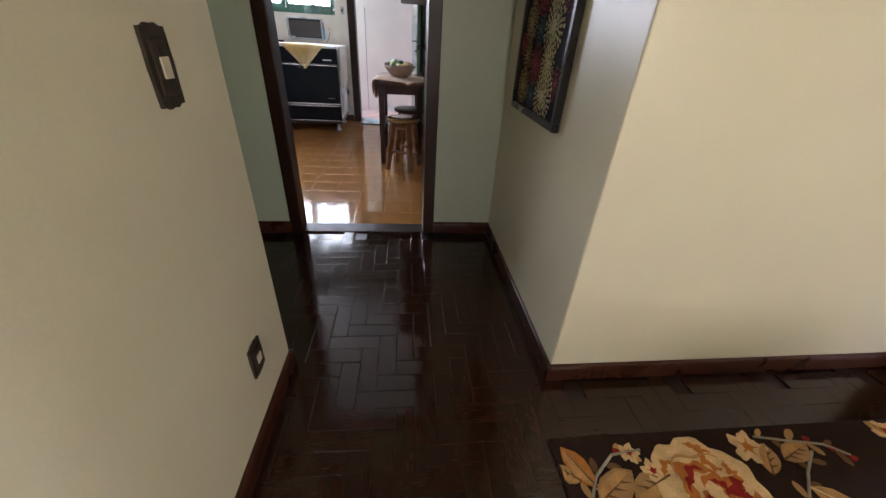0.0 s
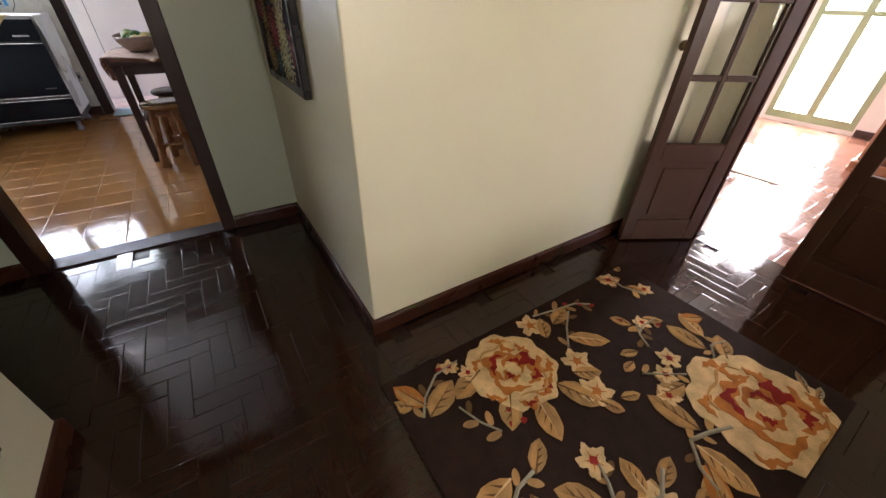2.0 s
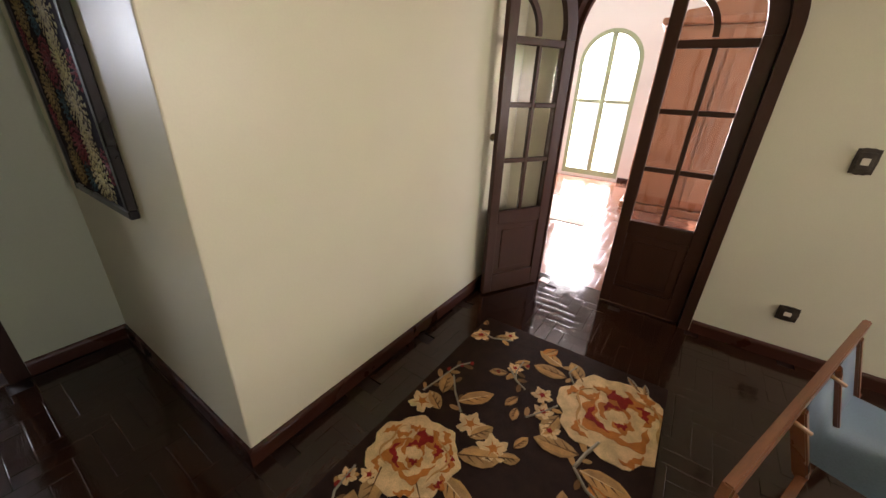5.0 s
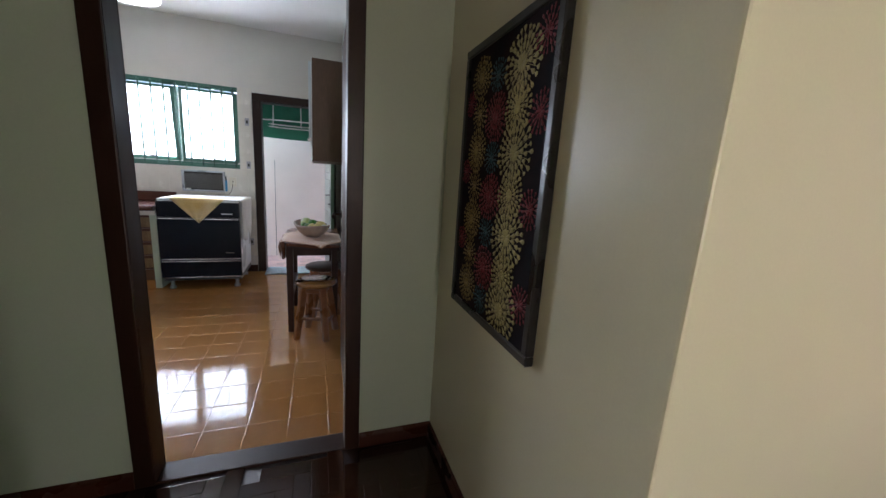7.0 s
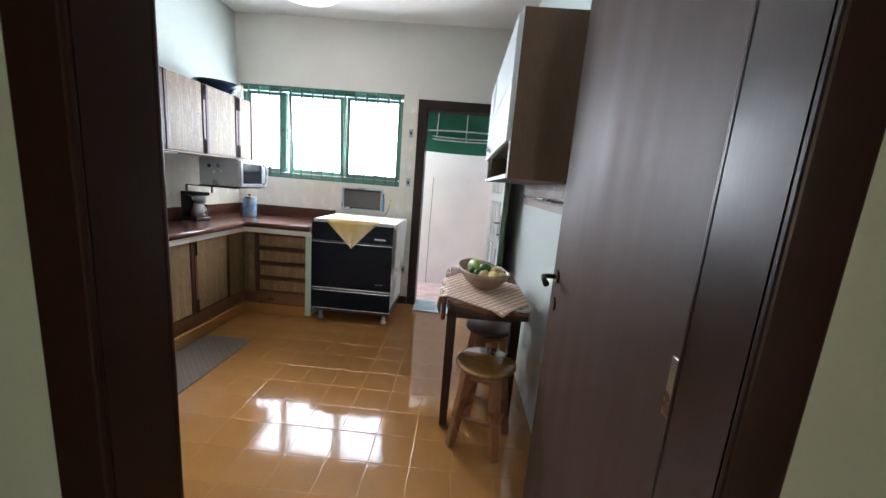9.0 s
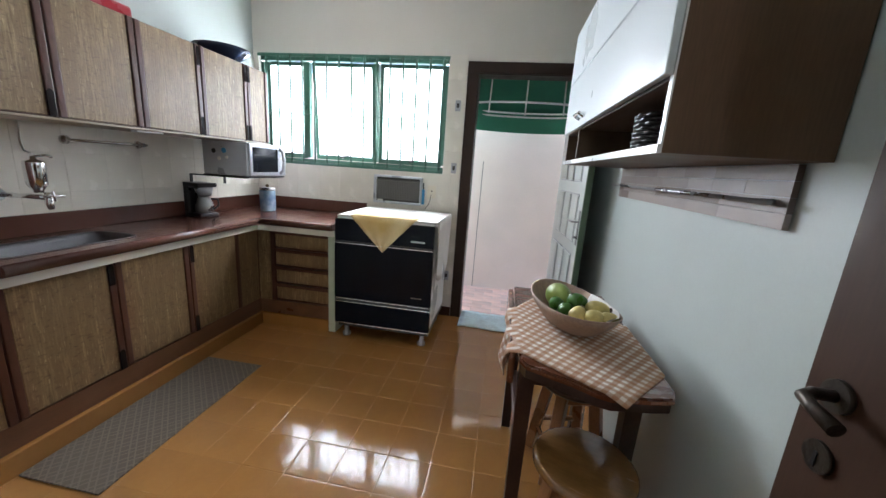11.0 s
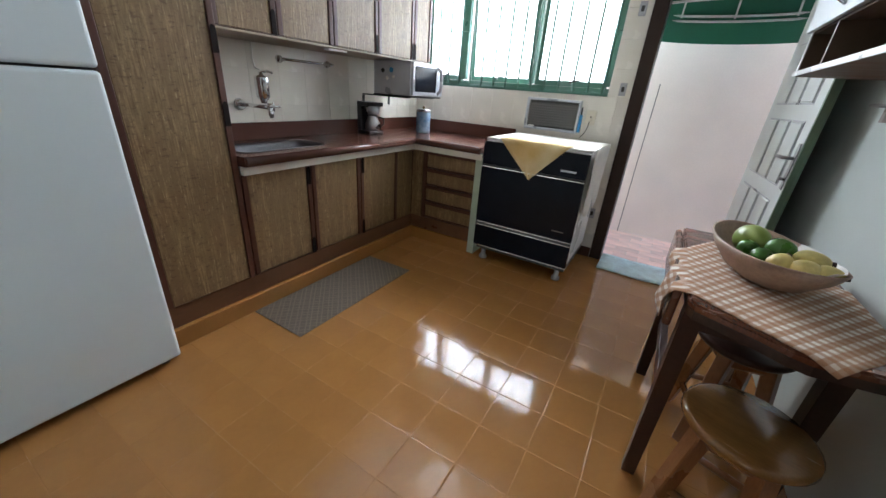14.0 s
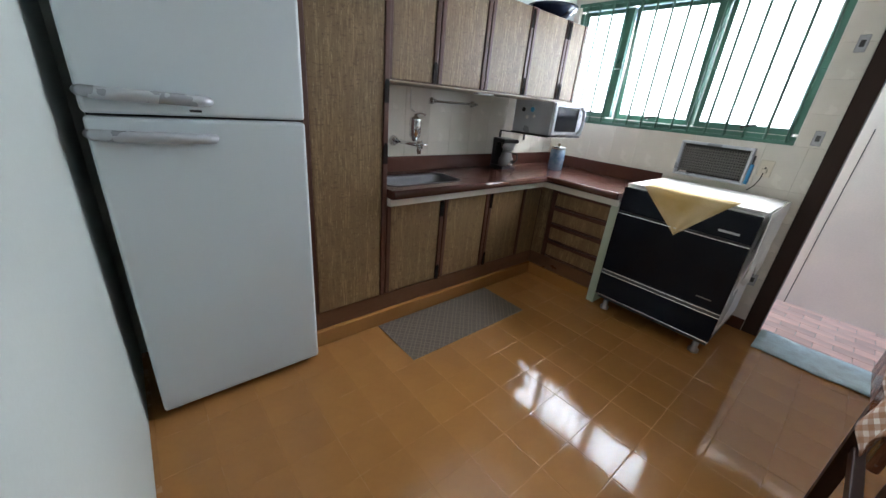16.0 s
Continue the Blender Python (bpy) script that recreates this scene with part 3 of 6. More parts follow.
def straw_unit(name, y0, y1, z0, z1, xb, xf, pull_y, pull_z, label, category="kitchen cabinet", group=""):
    """A unit whose door of woven straw faces +x between two wooden stiles."""
    ob = thing(name, (xb, (y0 + y1) / 2, z0), label, category, group)
    ox, oy, oz = xb, (y0 + y1) / 2, z0
    part("body", B(0, xf - xb - 0.02, y0 - oy + 0.002, y1 - oy - 0.002, 0, z1 - z0), CABINET_WOOD, ob)
    door = part("door", B(xf - xb - 0.016, xf - xb - 0.002, y0 - oy + 0.034, y1 - oy - 0.034, 0.006, z1 - z0 - 0.006, bevel=0.002, segments=1), JUTE, ob, "woven straw door panel")
    for a, b in ((y0 + 0.003, y0 + 0.032), (y1 - 0.032, y1 - 0.003)):
        part("stile", B(xf - xb - 0.018, xf - xb + 0.004, a - oy, b - oy, 0.004, z1 - z0 - 0.004, bevel=0.004), CABINET_WOOD, door)
    for py in pull_y:
        for pz in pull_z:
            finger_pull(door, xf - xb + 0.0035, py - oy, pz - oz)
    return ob


UB, UF = KX0 + 0.004, -1.76
for i, (a, b, pull) in enumerate(((5.385, 5.71, (5.69,)), (5.71, 6.08, ()), (6.08, 6.47, (6.455,)), (6.47, 6.87, (6.855,)), (6.87, 7.10, (6.885,)))):
    straw_unit("wall_cabinet", a, b, 1.42, 1.94, UB, UF, pull, (1.475,) if i < 2 else (1.475, 1.87), "woven straw wall cabinet with mahogany stiles over the sink counter", group="straw wall cabinets")
solid("cabinet_rail", B(UB, UF + 0.004, 5.385, 7.10, 1.409, 1.4195, bevel=0.003), material("dull_beige_strip", (0.30, 0.24, 0.17), 0.5), "dull beige strip along the underside of the wall cabinets", "cabinet trim")
straw_unit("tall_cabinet", 4.935, 5.375, 0.21, 2.45, UB, -1.71, (5.357,), (1.06, 1.36), "tall woven straw larder cabinet with mahogany stiles")
for i, (a, b, pull) in enumerate(((5.38, 5.81, (5.79,)), (5.81, 6.23, ()), (6.23, 6.65, (6.25,)))):
    straw_unit("base_cabinet", a, b, 0.21, 0.775, UB, -1.72, pull, (0.71, 0.26), "woven straw base cabinet with mahogany stiles under the worktop", group="straw base cabinets")
corner = thing("corner_cabinet", (-1.74, 6.75, 0.21), "blank woven straw corner of the base cabinets", "kitchen cabinet")
part("panel", B(0.004, 0.018, -0.098, 0.098, 0.0, 0.565), JUTE, corner)
part("panel", B(0.02, 0.118, 0.105, 0.118, 0.0, 0.565), JUTE, corner)
part("body", B(-0.40, 0.0, -0.098, 0.70, 0.0, 0.565), CABINET_WOOD, corner)

drawers = thing("drawer_cabinet", (-1.345, 6.86, 0.21), "four-drawer woven straw base cabinet with mahogany rails", "drawer cabinet")
part("body", B(-0.27, 0.20, 0.02, 0.60, 0, 0.565), CABINET_WOOD, drawers)
part("stile", B(-0.272, -0.235, -0.005, 0.02, 0, 0.565, bevel=0.004), CABINET_WOOD, drawers)
for i in range(4):
    z = 0.02 + 0.14 * i
    d = part("drawer", B(-0.232, 0.205, 0.0, 0.018, z, z + 0.098, bevel=0.002, segments=1), JUTE, drawers, "woven straw drawer front")
    pts = [(-0.232, z + 0.10), (0.205, z + 0.10), (0.205, z + 0.128)] + [(0.12, z + 0.128), (0.08, z + 0.122), (-0.11, z + 0.122), (-0.15, z + 0.128)] + [(-0.232, z + 0.128)]
    part("rail", prism(bmesh.new(), pts, "y", -0.010, 0.018), CABINET_WOOD, d, "scooped mahogany drawer rail")
part("end_panel", B(0.207, 0.262, -0.008, 0.60, -0.2, 0.565), material("pale_green_end_panel", (0.44, 0.52, 0.42), 0.45, vary=0.06), drawers, "pale green painted end panel")

# plinth and worktop
solid("plinth", box(B(UB, -1.725, 4.935, FY - 0.005, 0.098, 0.207, bevel=0.004), -1.7249, -1.145, 6.865, FY - 0.005, 0.098, 0.207), material("brown_plinth_wood", (0.125, 0.052, 0.024), 0.35, vary=0.18, scale=3, stretch=(4, 0.7, 4), grain=0.12, grain_scale=40, grain_stretch=(6, 0.6, 6)), "brown wooden plinth under the cabinets", "plinth", "structure")
solid("plinth_tiles", box(B(UB, -1.705, 4.935, FY - 0.006, 0.0, 0.097, bevel=0.006), -1.7051, -1.14, 6.85, FY - 0.006, 0.0, 0.0968), FLOOR_TILE, "ochre tiled step under the cabinets", "plinth", "structure")

SX0, SX1, SY0, SY1 = -2.005, -1.755, 5.44, 5.97
worktop = thing("worktop", (-1.9, 6.2, 0.822), "red-brown laminate L-shaped worktop with rounded front edge", "worktop")
bm = bmesh.new()
zt, zb = 0.048, 0.0
ox, oy = -1.9, 6.2
front, inner = -1.647 - ox, 6.785 - oy


def slab(bm, x0, x1, y0, y1, bev=0.0):
    box(bm, x0 - ox, x1 - ox, y0 - oy, y1 - oy, zb, zt, bevel=bev)


slab(bm, UB, SX0, 5.38, FY - 0.004)
slab(bm, SX1, -1.662, 5.38, 6.80)
slab(bm, SX0, SX1, 5.38, SY0)
slab(bm, SX0, SX1, SY1, FY - 0.004)
slab(bm, SX1, -1.085, 6.80, FY - 0.004)
part("top", bm, COUNTER, worktop)
part("front_edge", T([(-1.666 - ox, 5.385 - oy, 0.024), (-1.666 - ox, 6.80 - oy, 0.024)], 0.0246, 14), COUNTER, worktop)
part("front_edge", T([(-1.67 - ox, 6.804 - oy, 0.024), (-1.09 - ox, 6.804 - oy, 0.024)], 0.0246, 14), COUNTER, worktop)
part("upstand", B(UB - ox, UB + 0.02 - ox, 5.38 - oy, FY - 0.004 - oy, zt, zt + 0.10, bevel=0.003), COUNTER, worktop)
part("upstand", B(UB + 0.02 - ox, -1.085 - ox, FY - 0.024 - oy, FY - 0.004 - oy, zt, zt + 0.10, bevel=0.003), COUNTER, worktop)
part("white_strip", box(B(-1.72 - ox, -1.69 - ox, 5.385 - oy, 6.84 - oy, -0.046, -0.001), -1.6899 - ox, -1.085 - ox, 6.82 - oy, 6.84 - oy, -0.046, -0.0012), CREAM_PLASTIC, worktop, "cream strip under the worktop edge")

sink = thing("sink", ((SX0 + SX1) / 2, (SY0 + SY1) / 2, 0.872), "stainless steel rectangular sink set in the worktop", "sink")
hx, hy = (SX1 - SX0) / 2, (SY1 - SY0) / 2


def rounded(hx_, hy_, r, z, n=6):
    pts = []
    for cx, cy, a0 in ((hx_ - r, hy_ - r, 0), (-hx_ + r, hy_ - r, 90), (-hx_ + r, -hy_ + r, 180), (hx_ - r, -hy_ + r, 270)):
        pts += [(u, v, z) for u, v in arc(cx, cy, r, a0, a0 + 90, n)]
    return pts


bm = bmesh.new()
rings(bm, [rounded(hx + 0.012, hy + 0.012, 0.05, -0.0008), rounded(hx + 0.012, hy + 0.012, 0.05, 0.0015), rounded(hx - 0.002, hy - 0.002, 0.05, 0.0015), rounded(hx - 0.012, hy - 0.012, 0.05, -0.02), rounded(hx - 0.03, hy - 0.03, 0.05, -0.14), rounded(0.02, 0.02, 0.015, -0.15)], cap=False)
part("basin", bm, DULL_STEEL, sink, "brushed steel basin")
part("drain", L([(0.03, -0.149), (0.03, -0.146), (0.012, -0.147)], (0, 0, 0), 16), CHROME, sink)

tap = thing("wall_tap", (KX0 + 0.008, 5.685, 1.073), "chrome wall tap carrying a small water filter", "tap")
part("flange", T([(0, 0, 0), (0.022, 0, 0)], [0.034, 0.024], 18), CHROME, tap)
part("pipe", T([(0.015, 0, 0), (0.12, 0.035, 0), (0.20, 0.06, -0.004)], 0.011, 12), CHROME, tap)
part("valve", T([(0.20, 0.06, 0.022), (0.20, 0.06, -0.03), (0.205, 0.062, -0.058)], [0.013, 0.016, 0.010], 12), CHROME, tap)
part("cross_handle", tube(T([(0.215, 0.03, 0.005), (0.235, 0.10, 0.005)], 0.005, 8), [(0.23, 0.06, 0.03), (0.225, 0.066, -0.02)], 0.005, 8), CHROME, tap)
filt = part("filter", L([(0.016, 0.018), (0.020, 0.03), (0.036, 0.055), (0.038, 0.15), (0.036, 0.157), (0.012, 0.165), (0.010, 0.18)], (0.165, 0.05, 0), 20), CHROME, tap, "chrome filter cartridge")
part("filter_lever", T([(0.165, 0.05, 0.178), (0.185, 0.085, 0.185), (0.19, 0.105, 0.178)], 0.006, 8), CHROME, filt)

part("water_tube", T([(0.012, 0.115, 0.335), (0.013, 0.112, 0.24), (0.06, 0.09, 0.20), (0.15, 0.06, 0.19)], 0.004, 8), CREAM_PLASTIC, tap, "thin pale water tube")

strip = thing("cabinet_light", (-1.80, 6.13, 1.398), "small white strip light under the wall cabinets", "strip light")
part("housing", B(-0.02, 0.02, -0.075, 0.075, 0.0, 0.0105, bevel=0.003), WHITE_PAINT, strip)
solid("baseboard", B(-1.08, DX0 - 0.067, FY - 0.014, FY - 0.0035, 0.0, 0.085, bevel=0.003), BASEBOARD, "low reddish brown skirting beside the patio door", "baseboard", "structure")

rail = thing("towel_rail", (KX0 + 0.008, 5.96, 1.336), "short chrome towel rail on the tiled wall", "towel rail")
part("bar", T([(0.045, 0.0, 0), (0.045, 0.42, 0)], 0.008, 12), CHROME, rail)
for y in (0.02, 0.40):
    part("bracket", T([(0, y, 0), (0.012, y, 0), (0.02, y, 0), (0.05, y, 0)], [0.024, 0.022, 0.010, 0.012], 14), CHROME, rail)

# ---- kitchen: appliances ----
fridge = thing("fridge", (-1.86, 4.58, 0.0), "tall white two-door fridge freezer with silver handles", "fridge")
part("body", B(-0.28, 0.20, -0.325, 0.325, 0.03, 1.78, bevel=0.012), FRIDGE_WHITE, fridge)
for z0, z1, hz in ((0.035, 1.2115, 1.150), (1.2195, 1.78, 1.272)):
    d = part("door", B(0.205, 0.262, -0.33, 0.33, z0, z1, bevel=0.014, segments=3), FRIDGE_WHITE, fridge)
    part("handle", T([(0.26, -0.325, hz + 0.01), (0.285, -0.315, hz + 0.01), (0.292, -0.25, hz + 0.006), (0.292, -0.03, hz), (0.286, -0.005, hz), (0.26, 0.005, hz)], [0.014, 0.017, 0.018, 0.018, 0.016, 0.012], 12), SILVER, d, "silver bar handle")
part("gasket", B(0.19, 0.21, -0.322, 0.322, 1.205, 1.224), BLACK, fridge)
part("plate", B(0.2615, 0.2635, -0.06, -0.025, 1.234, 1.242), BLACK, fridge, "small dark name plate")
part("stain", B(0.2615, 0.2628, -0.12, -0.075, 1.272, 1.277), BRASS, fridge, "brown rust stain")
for x in (-0.2, 0.2):
    for y in (-0.28, 0.28):
        part("foot", L([(0.02, 0), (0.02, 0.031)], (x, y, 0), 10), BLACK, fridge)

stove = thing("stove", (-0.694, 6.80, 0.0), "black glass range cooker with white sides and chrome trims", "stove")
sw = 0.365
part("body", B(-sw + 0.006, sw - 0.006, 0.02, 0.63, 0.140, 0.93, bevel=0.006), WHITE_PAINT, stove, "white enamel stove body")
part("base_pan", B(-sw + 0.012, sw - 0.012, 0.03, 0.62, 0.090, 0.139), BLACK, stove)
part("control_panel", B(-sw, sw, -0.004, 0.018, 0.765, 0.925, bevel=0.004), BLACK_GLASS, stove)
part("oven_door", B(-sw, sw, -0.010, 0.018, 0.335, 0.745, bevel=0.004), BLACK_GLASS, stove, "black glass oven door")
part("drawer", B(-sw, sw, -0.008, 0.018, 0.135, 0.30, bevel=0.004), BLACK_GLASS, stove)
# black strips put in for the shade of the gaps between the fronts
for z0, z1 in ((0.301, 0.334), (0.746, 0.764)):
    part("filler_strip", B(-sw, sw, -0.003, 0.018, z0, z1), BLACK, stove)
for z in (0.747, 0.325, 0.300, 0.130):
    part("trim", B(-sw, sw, -0.013, 0.012, z, z + 0.0048, bevel=0.002, segments=1), CHROME, stove, "chrome trim strip")
part("badge", B(0.20, 0.30, -0.0055, -0.0035, 0.80, 0.812), SILVER, stove)
part("badge", B(0.22, 0.30, -0.0115, -0.0095, 0.39, 0.397), AC_GREY, stove)
for x in (-0.30, 0.30):
    for y in (0.07, 0.55):
        part("foot", L([(0.029, 0), (0.031, 0.018), (0.018, 0.032), (0.018, 0.095)], (x, y, 0), 14), STEEL, stove)
part("lid", B(-sw, sw, 0.03, 0.63, 0.931, 0.945, bevel=0.005), WHITE_PAINT, stove)

# cloths on the stove
solid("stove_cloth", B(-1.042, -0.318, 6.815, 7.42, 0.9455, 0.951, bevel=0.002), WHITE_CLOTH, "white cotton cloth spread over the stove", "cloth")
bm = bmesh.new()
rows = []
for i in range(9):
    f = i / 8
    z = 0.956 - (0.0 if f < 0.25 else (f - 0.25) / 0.75 * 0.245)
    y = 6.93 - f / 0.25 * 0.135 if f < 0.25 else 6.787
    half = 0.235 * (1 - max(0.0, (f - 0.25) / 0.75)) + 0.002
    rows.append([(-0.70 + half * (2 * k / 12 - 1), y - 0.004 * math.sin(k * 1.3 + i * 0.5) * (f > 0.25), z + 0.002 * math.sin(k)) for k in range(13)])
rings(bm, rows, cap=False, closed=False)
tri = solid("triangle_cloth", bm, YELLOW_CLOTH, "yellow cotton cloth hanging in a point over the stove front", "cloth")
tri.modifiers.new("thickness", "SOLIDIFY").thickness = 0.003
bm = bmesh.new()
rows = []
for i in range(10):
    y = 6.81 + 0.60 * i / 9
    drop = 0.30 + 0.16 * math.sin(i * 0.5 + 0.4) + 0.2 * (i > 5)
    rows.append([(-0.3125 + 0.006 + 0.010 * math.sin(i * 1.7 + k * 0.35) * k / 8, y, 0.953 - drop * k / 8) for k in range(9)])
rings(bm, rows, cap=False, closed=False)
side_cloth = solid("side_cloth", bm, WHITE_CLOTH, "white cotton cloth hanging down the stove side", "cloth")
side_cloth.modifiers.new("thickness", "SOLIDIFY").thickness = 0.003

ac = thing("air_conditioner", (-0.797, FY - 0.002, 0.99), "small grey through-wall air conditioner with ribbed grille", "air conditioner")
bm = bmesh.new()
for a in ((-0.215, 0.215, 0.0, 0.018), (-0.215, 0.215, 0.222, 0.24), (-0.215, -0.197, 0.018, 0.222), (0.197, 0.215, 0.018, 0.222)):
    box(bm, a[0], a[1], -0.05, 0.0, a[2], a[3], bevel=0.004, segments=1)
part("frame", bm, SILVER, ac)
part("back", B(-0.198, 0.198, -0.012, -0.004, 0.017, 0.223), AC_DARK, ac)
for i in range(9):
    z = 0.038 + 0.0185 * i
    part("slat", B(-0.197, 0.197, -0.030, -0.014, z, z + 0.008), AC_GREY, ac)
for i in range(25):
    x = -0.187 + 0.0156 * i
    part("fin", B(x - 0.003, x + 0.003, -0.036, -0.031, 0.03, 0.205), AC_GREY, ac)
part("badge", B(-0.18, -0.13, -0.038, -0.0365, 0.022, 0.032), CREAM_PLASTIC, ac)

lighter = thing("gas_lighter", (-0.573, FY - 0.022, 1.0), "bright blue plastic gas lighter leaning by the grille", "gas lighter")
part("grip", B(-0.012, 0.012, -0.010, 0.010, 0.0, 0.13, bevel=0.005), BLUE_PLASTIC, lighter)
part("tip", T([(0, 0, 0.129), (0, 0, 0.185)], 0.006, 8), BLACK, lighter)


def wall_plate(name, x, y, z, w, h, facing, label, switch=True, turn=0, frame_mat=None, inner=None):
    """A bevelled plate with a rocker or socket; facing: degrees about z from -y."""
    ob = thing(name, (x, y, z), label, "light switch" if switch else "socket", "", facing)
    part("plate", B(-w / 2, w / 2, -0.008, 0.0, -h / 2, h / 2, bevel=0.003), frame_mat or IVORY, ob)
    part("insert", B(-w * 0.22, w * 0.22, -0.0105, -0.0078, -h * 0.2, h * 0.2, bevel=0.001, segments=1), inner or IVORY, ob)
    part("rocker" if switch else "socket_hole", B(-w * 0.08, w * 0.08, -0.0125, -0.0102, -h * 0.1, h * 0.1), BLACK if not switch else (inner or IVORY), ob)
    return ob


for z, sw_ in ((1.82, True), (1.325, True), (0.385, False)):
    wall_plate("light_switch" if sw_ else "wall_socket", -0.325, FY - 0.009, z, 0.045, 0.085, 0, "small metal switch plate on cream tiles by the door" if sw_ else "small dark socket plate low on the tiled wall", sw_, 0, STEEL, AC_DARK)
wall_plate("wall_socket", -0.50, FY - 0.009, 1.115, 0.07, 0.105, 0, "ivory wall socket with a plug beside the air conditioner", False)
plug = thing("plug", (-0.50, FY - 0.022, 1.10), "white plug with a thin dark cord", "plug")
part("plug_body", B(-0.014, 0.014, -0.022, 0.0, -0.015, 0.015, bevel=0.004), IVORY, plug)
part("cord", T([(0, -0.02, -0.01), (-0.002, -0.03, -0.05), (-0.02, -0.02, -0.10), (-0.05, -0.01, -0.135)], 0.003, 6), AC_DARK, plug)

micro = thing("microwave", (-1.80, 6.89, 1.175), "silver-grey microwave oven hung under the wall cabinets", "microwave")
part("body", B(-0.19, 0.155, -0.205, 0.205, 0.0, 0.228, bevel=0.006), SILVER, micro)
mdoor = part("door", B(0.156, 0.178, -0.203, 0.203, 0.004, 0.224, bevel=0.006), SILVER, micro)
part("door_glass", B(0.177, 0.1815, -0.18, 0.10, 0.03, 0.20, bevel=0.002, segments=1), BLACK_GLASS, mdoor, "dark reflecting door glass")
part("handle", T([(0.178, 0.13, 0.02), (0.205, 0.13, 0.045), (0.214, 0.13, 0.112), (0.205, 0.13, 0.18), (0.178, 0.13, 0.205)], 0.013, 10), SILVER, mdoor, "curved silver handle")
for x, z, r, m in ((-0.10, 0.16, 0.016, BLACK), (-0.02, 0.165, 0.018, BLUE_PLASTIC), (-0.06, 0.11, 0.013, CREAM_PLASTIC), (0.0, 0.12, 0.010, CREAM_PLASTIC)):
    part("magnet", T([(x, -0.205, z), (x, -0.2085, z)], r, 12), m, micro, "small fridge magnet")
shelf = thing("microwave_shelf", (-1.80, 6.89, 1.155), "thin black metal bracket shelf under the microwave", "shelf")
part("board", B(-0.195, 0.165, -0.205, 0.205, 0.008, 0.018, bevel=0.003), BLACK, shelf)
for y in (-0.16, 0.16):
    part("bracket", B(-0.345, 0.12, y - 0.010, y + 0.010, 0.0, 0.0078, bevel=0.002), BLACK, shelf)
    part("wall_plate", B(-0.345, -0.337, y - 0.012, y + 0.012, -0.075, -0.001, bevel=0.002), BLACK, shelf)

coffee = thing("coffee_maker", (-2.025, 6.68, 0.8705), "black and steel drip coffee maker with thermal jug", "coffee maker")
coffee.matrix_basis = coffee.matrix_basis @ pose(0, 0, 0, 0, 0, -14) @ Matrix.Scale(0.86, 4)
part("base", B(-0.10, 0.10, -0.08, 0.08, 0.0, 0.028, bevel=0.008), DULL_STEEL, coffee)
part("column", B(-0.10, -0.03, -0.08, 0.08, 0.028, 0.26, bevel=0.008), BLACK, coffee)
part("head", B(-0.10, 0.09, -0.082, 0.082, 0.24, 0.275, bevel=0.008), BLACK, coffee)
part("filter_holder", L([(0.040, 0.165), (0.058, 0.175), (0.072, 0.242)], (0.035, 0, 0), 22), STEEL, coffee, "steel filter cone")
jug = part("jug", L([(0.060, 0.029), (0.068, 0.036), (0.067, 0.095), (0.048, 0.140), (0.044, 0.163)], (0.035, 0, 0), 22), STEEL, coffee, "steel thermal jug")
part("jug_handle", T([(0.06, 0.045, 0.145), (0.085, 0.085, 0.14), (0.085, 0.09, 0.09), (0.065, 0.06, 0.055)], 0.008, 8), BLACK, jug)

jar = thing("storage_jar", (-1.845, 7.17, 0.8705), "blue painted ceramic storage jar with metal lid", "jar")
part("jar", L([(0.058, 0), (0.062, 0.006), (0.062, 0.165), (0.056, 0.172)], (0, 0, 0), 26), BLUE_CERAMIC, jar)
lid = part("lid", L([(0.060, 0.172), (0.062, 0.176), (0.060, 0.192), (0.02, 0.197)], (0, 0, 0), 26), STEEL, jar, "metal lid")
part("knob", L([(0.008, 0.196), (0.014, 0.208), (0.012, 0.218), (0.003, 0.222)], (0, 0, 0), 12), BRASS, lid)

solid("blue_bowl", L([(0.07, 0.0), (0.10, 0.016), (0.165, 0.066), (0.18, 0.09), (0.174, 0.09), (0.157, 0.068), (0.09, 0.024), (0.0, 0.016)], (-1.93, 6.86, 1.9405), 30), DARK_BLUE, "wide dark blue enamel bowl on the wall cabinets", "bowl")
solid("red_box", B(-2.06, -1.85, 5.72, 6.17, 1.941, 2.015, bevel=0.02, segments=3), RED_PLASTIC, "low red plastic box lying on the wall cabinets", "box")

lamp = thing("ceiling_lamp", (-1.07, 6.60, H), "round white glass disc lamp on a short rod, switched on", "ceiling lamp")
part("rim", L([(0.06, 0.0), (0.06, -0.02), (0.012, -0.035), (0.012, -0.113), (0.05, -0.128)], (0, 0, 0), 24), WHITE_PAINT, lamp, "white ceiling rose and rod")
part("shade", L([(0.05, -0.128), (0.20, -0.145), (0.252, -0.168), (0.25, -0.180), (0.12, -0.201), (0.0, -0.205)], (0, 0, 0), 36), glow("lit_white_glass", (1.0, 0.98, 0.95), 0.3), lamp, "lit white glass shade")

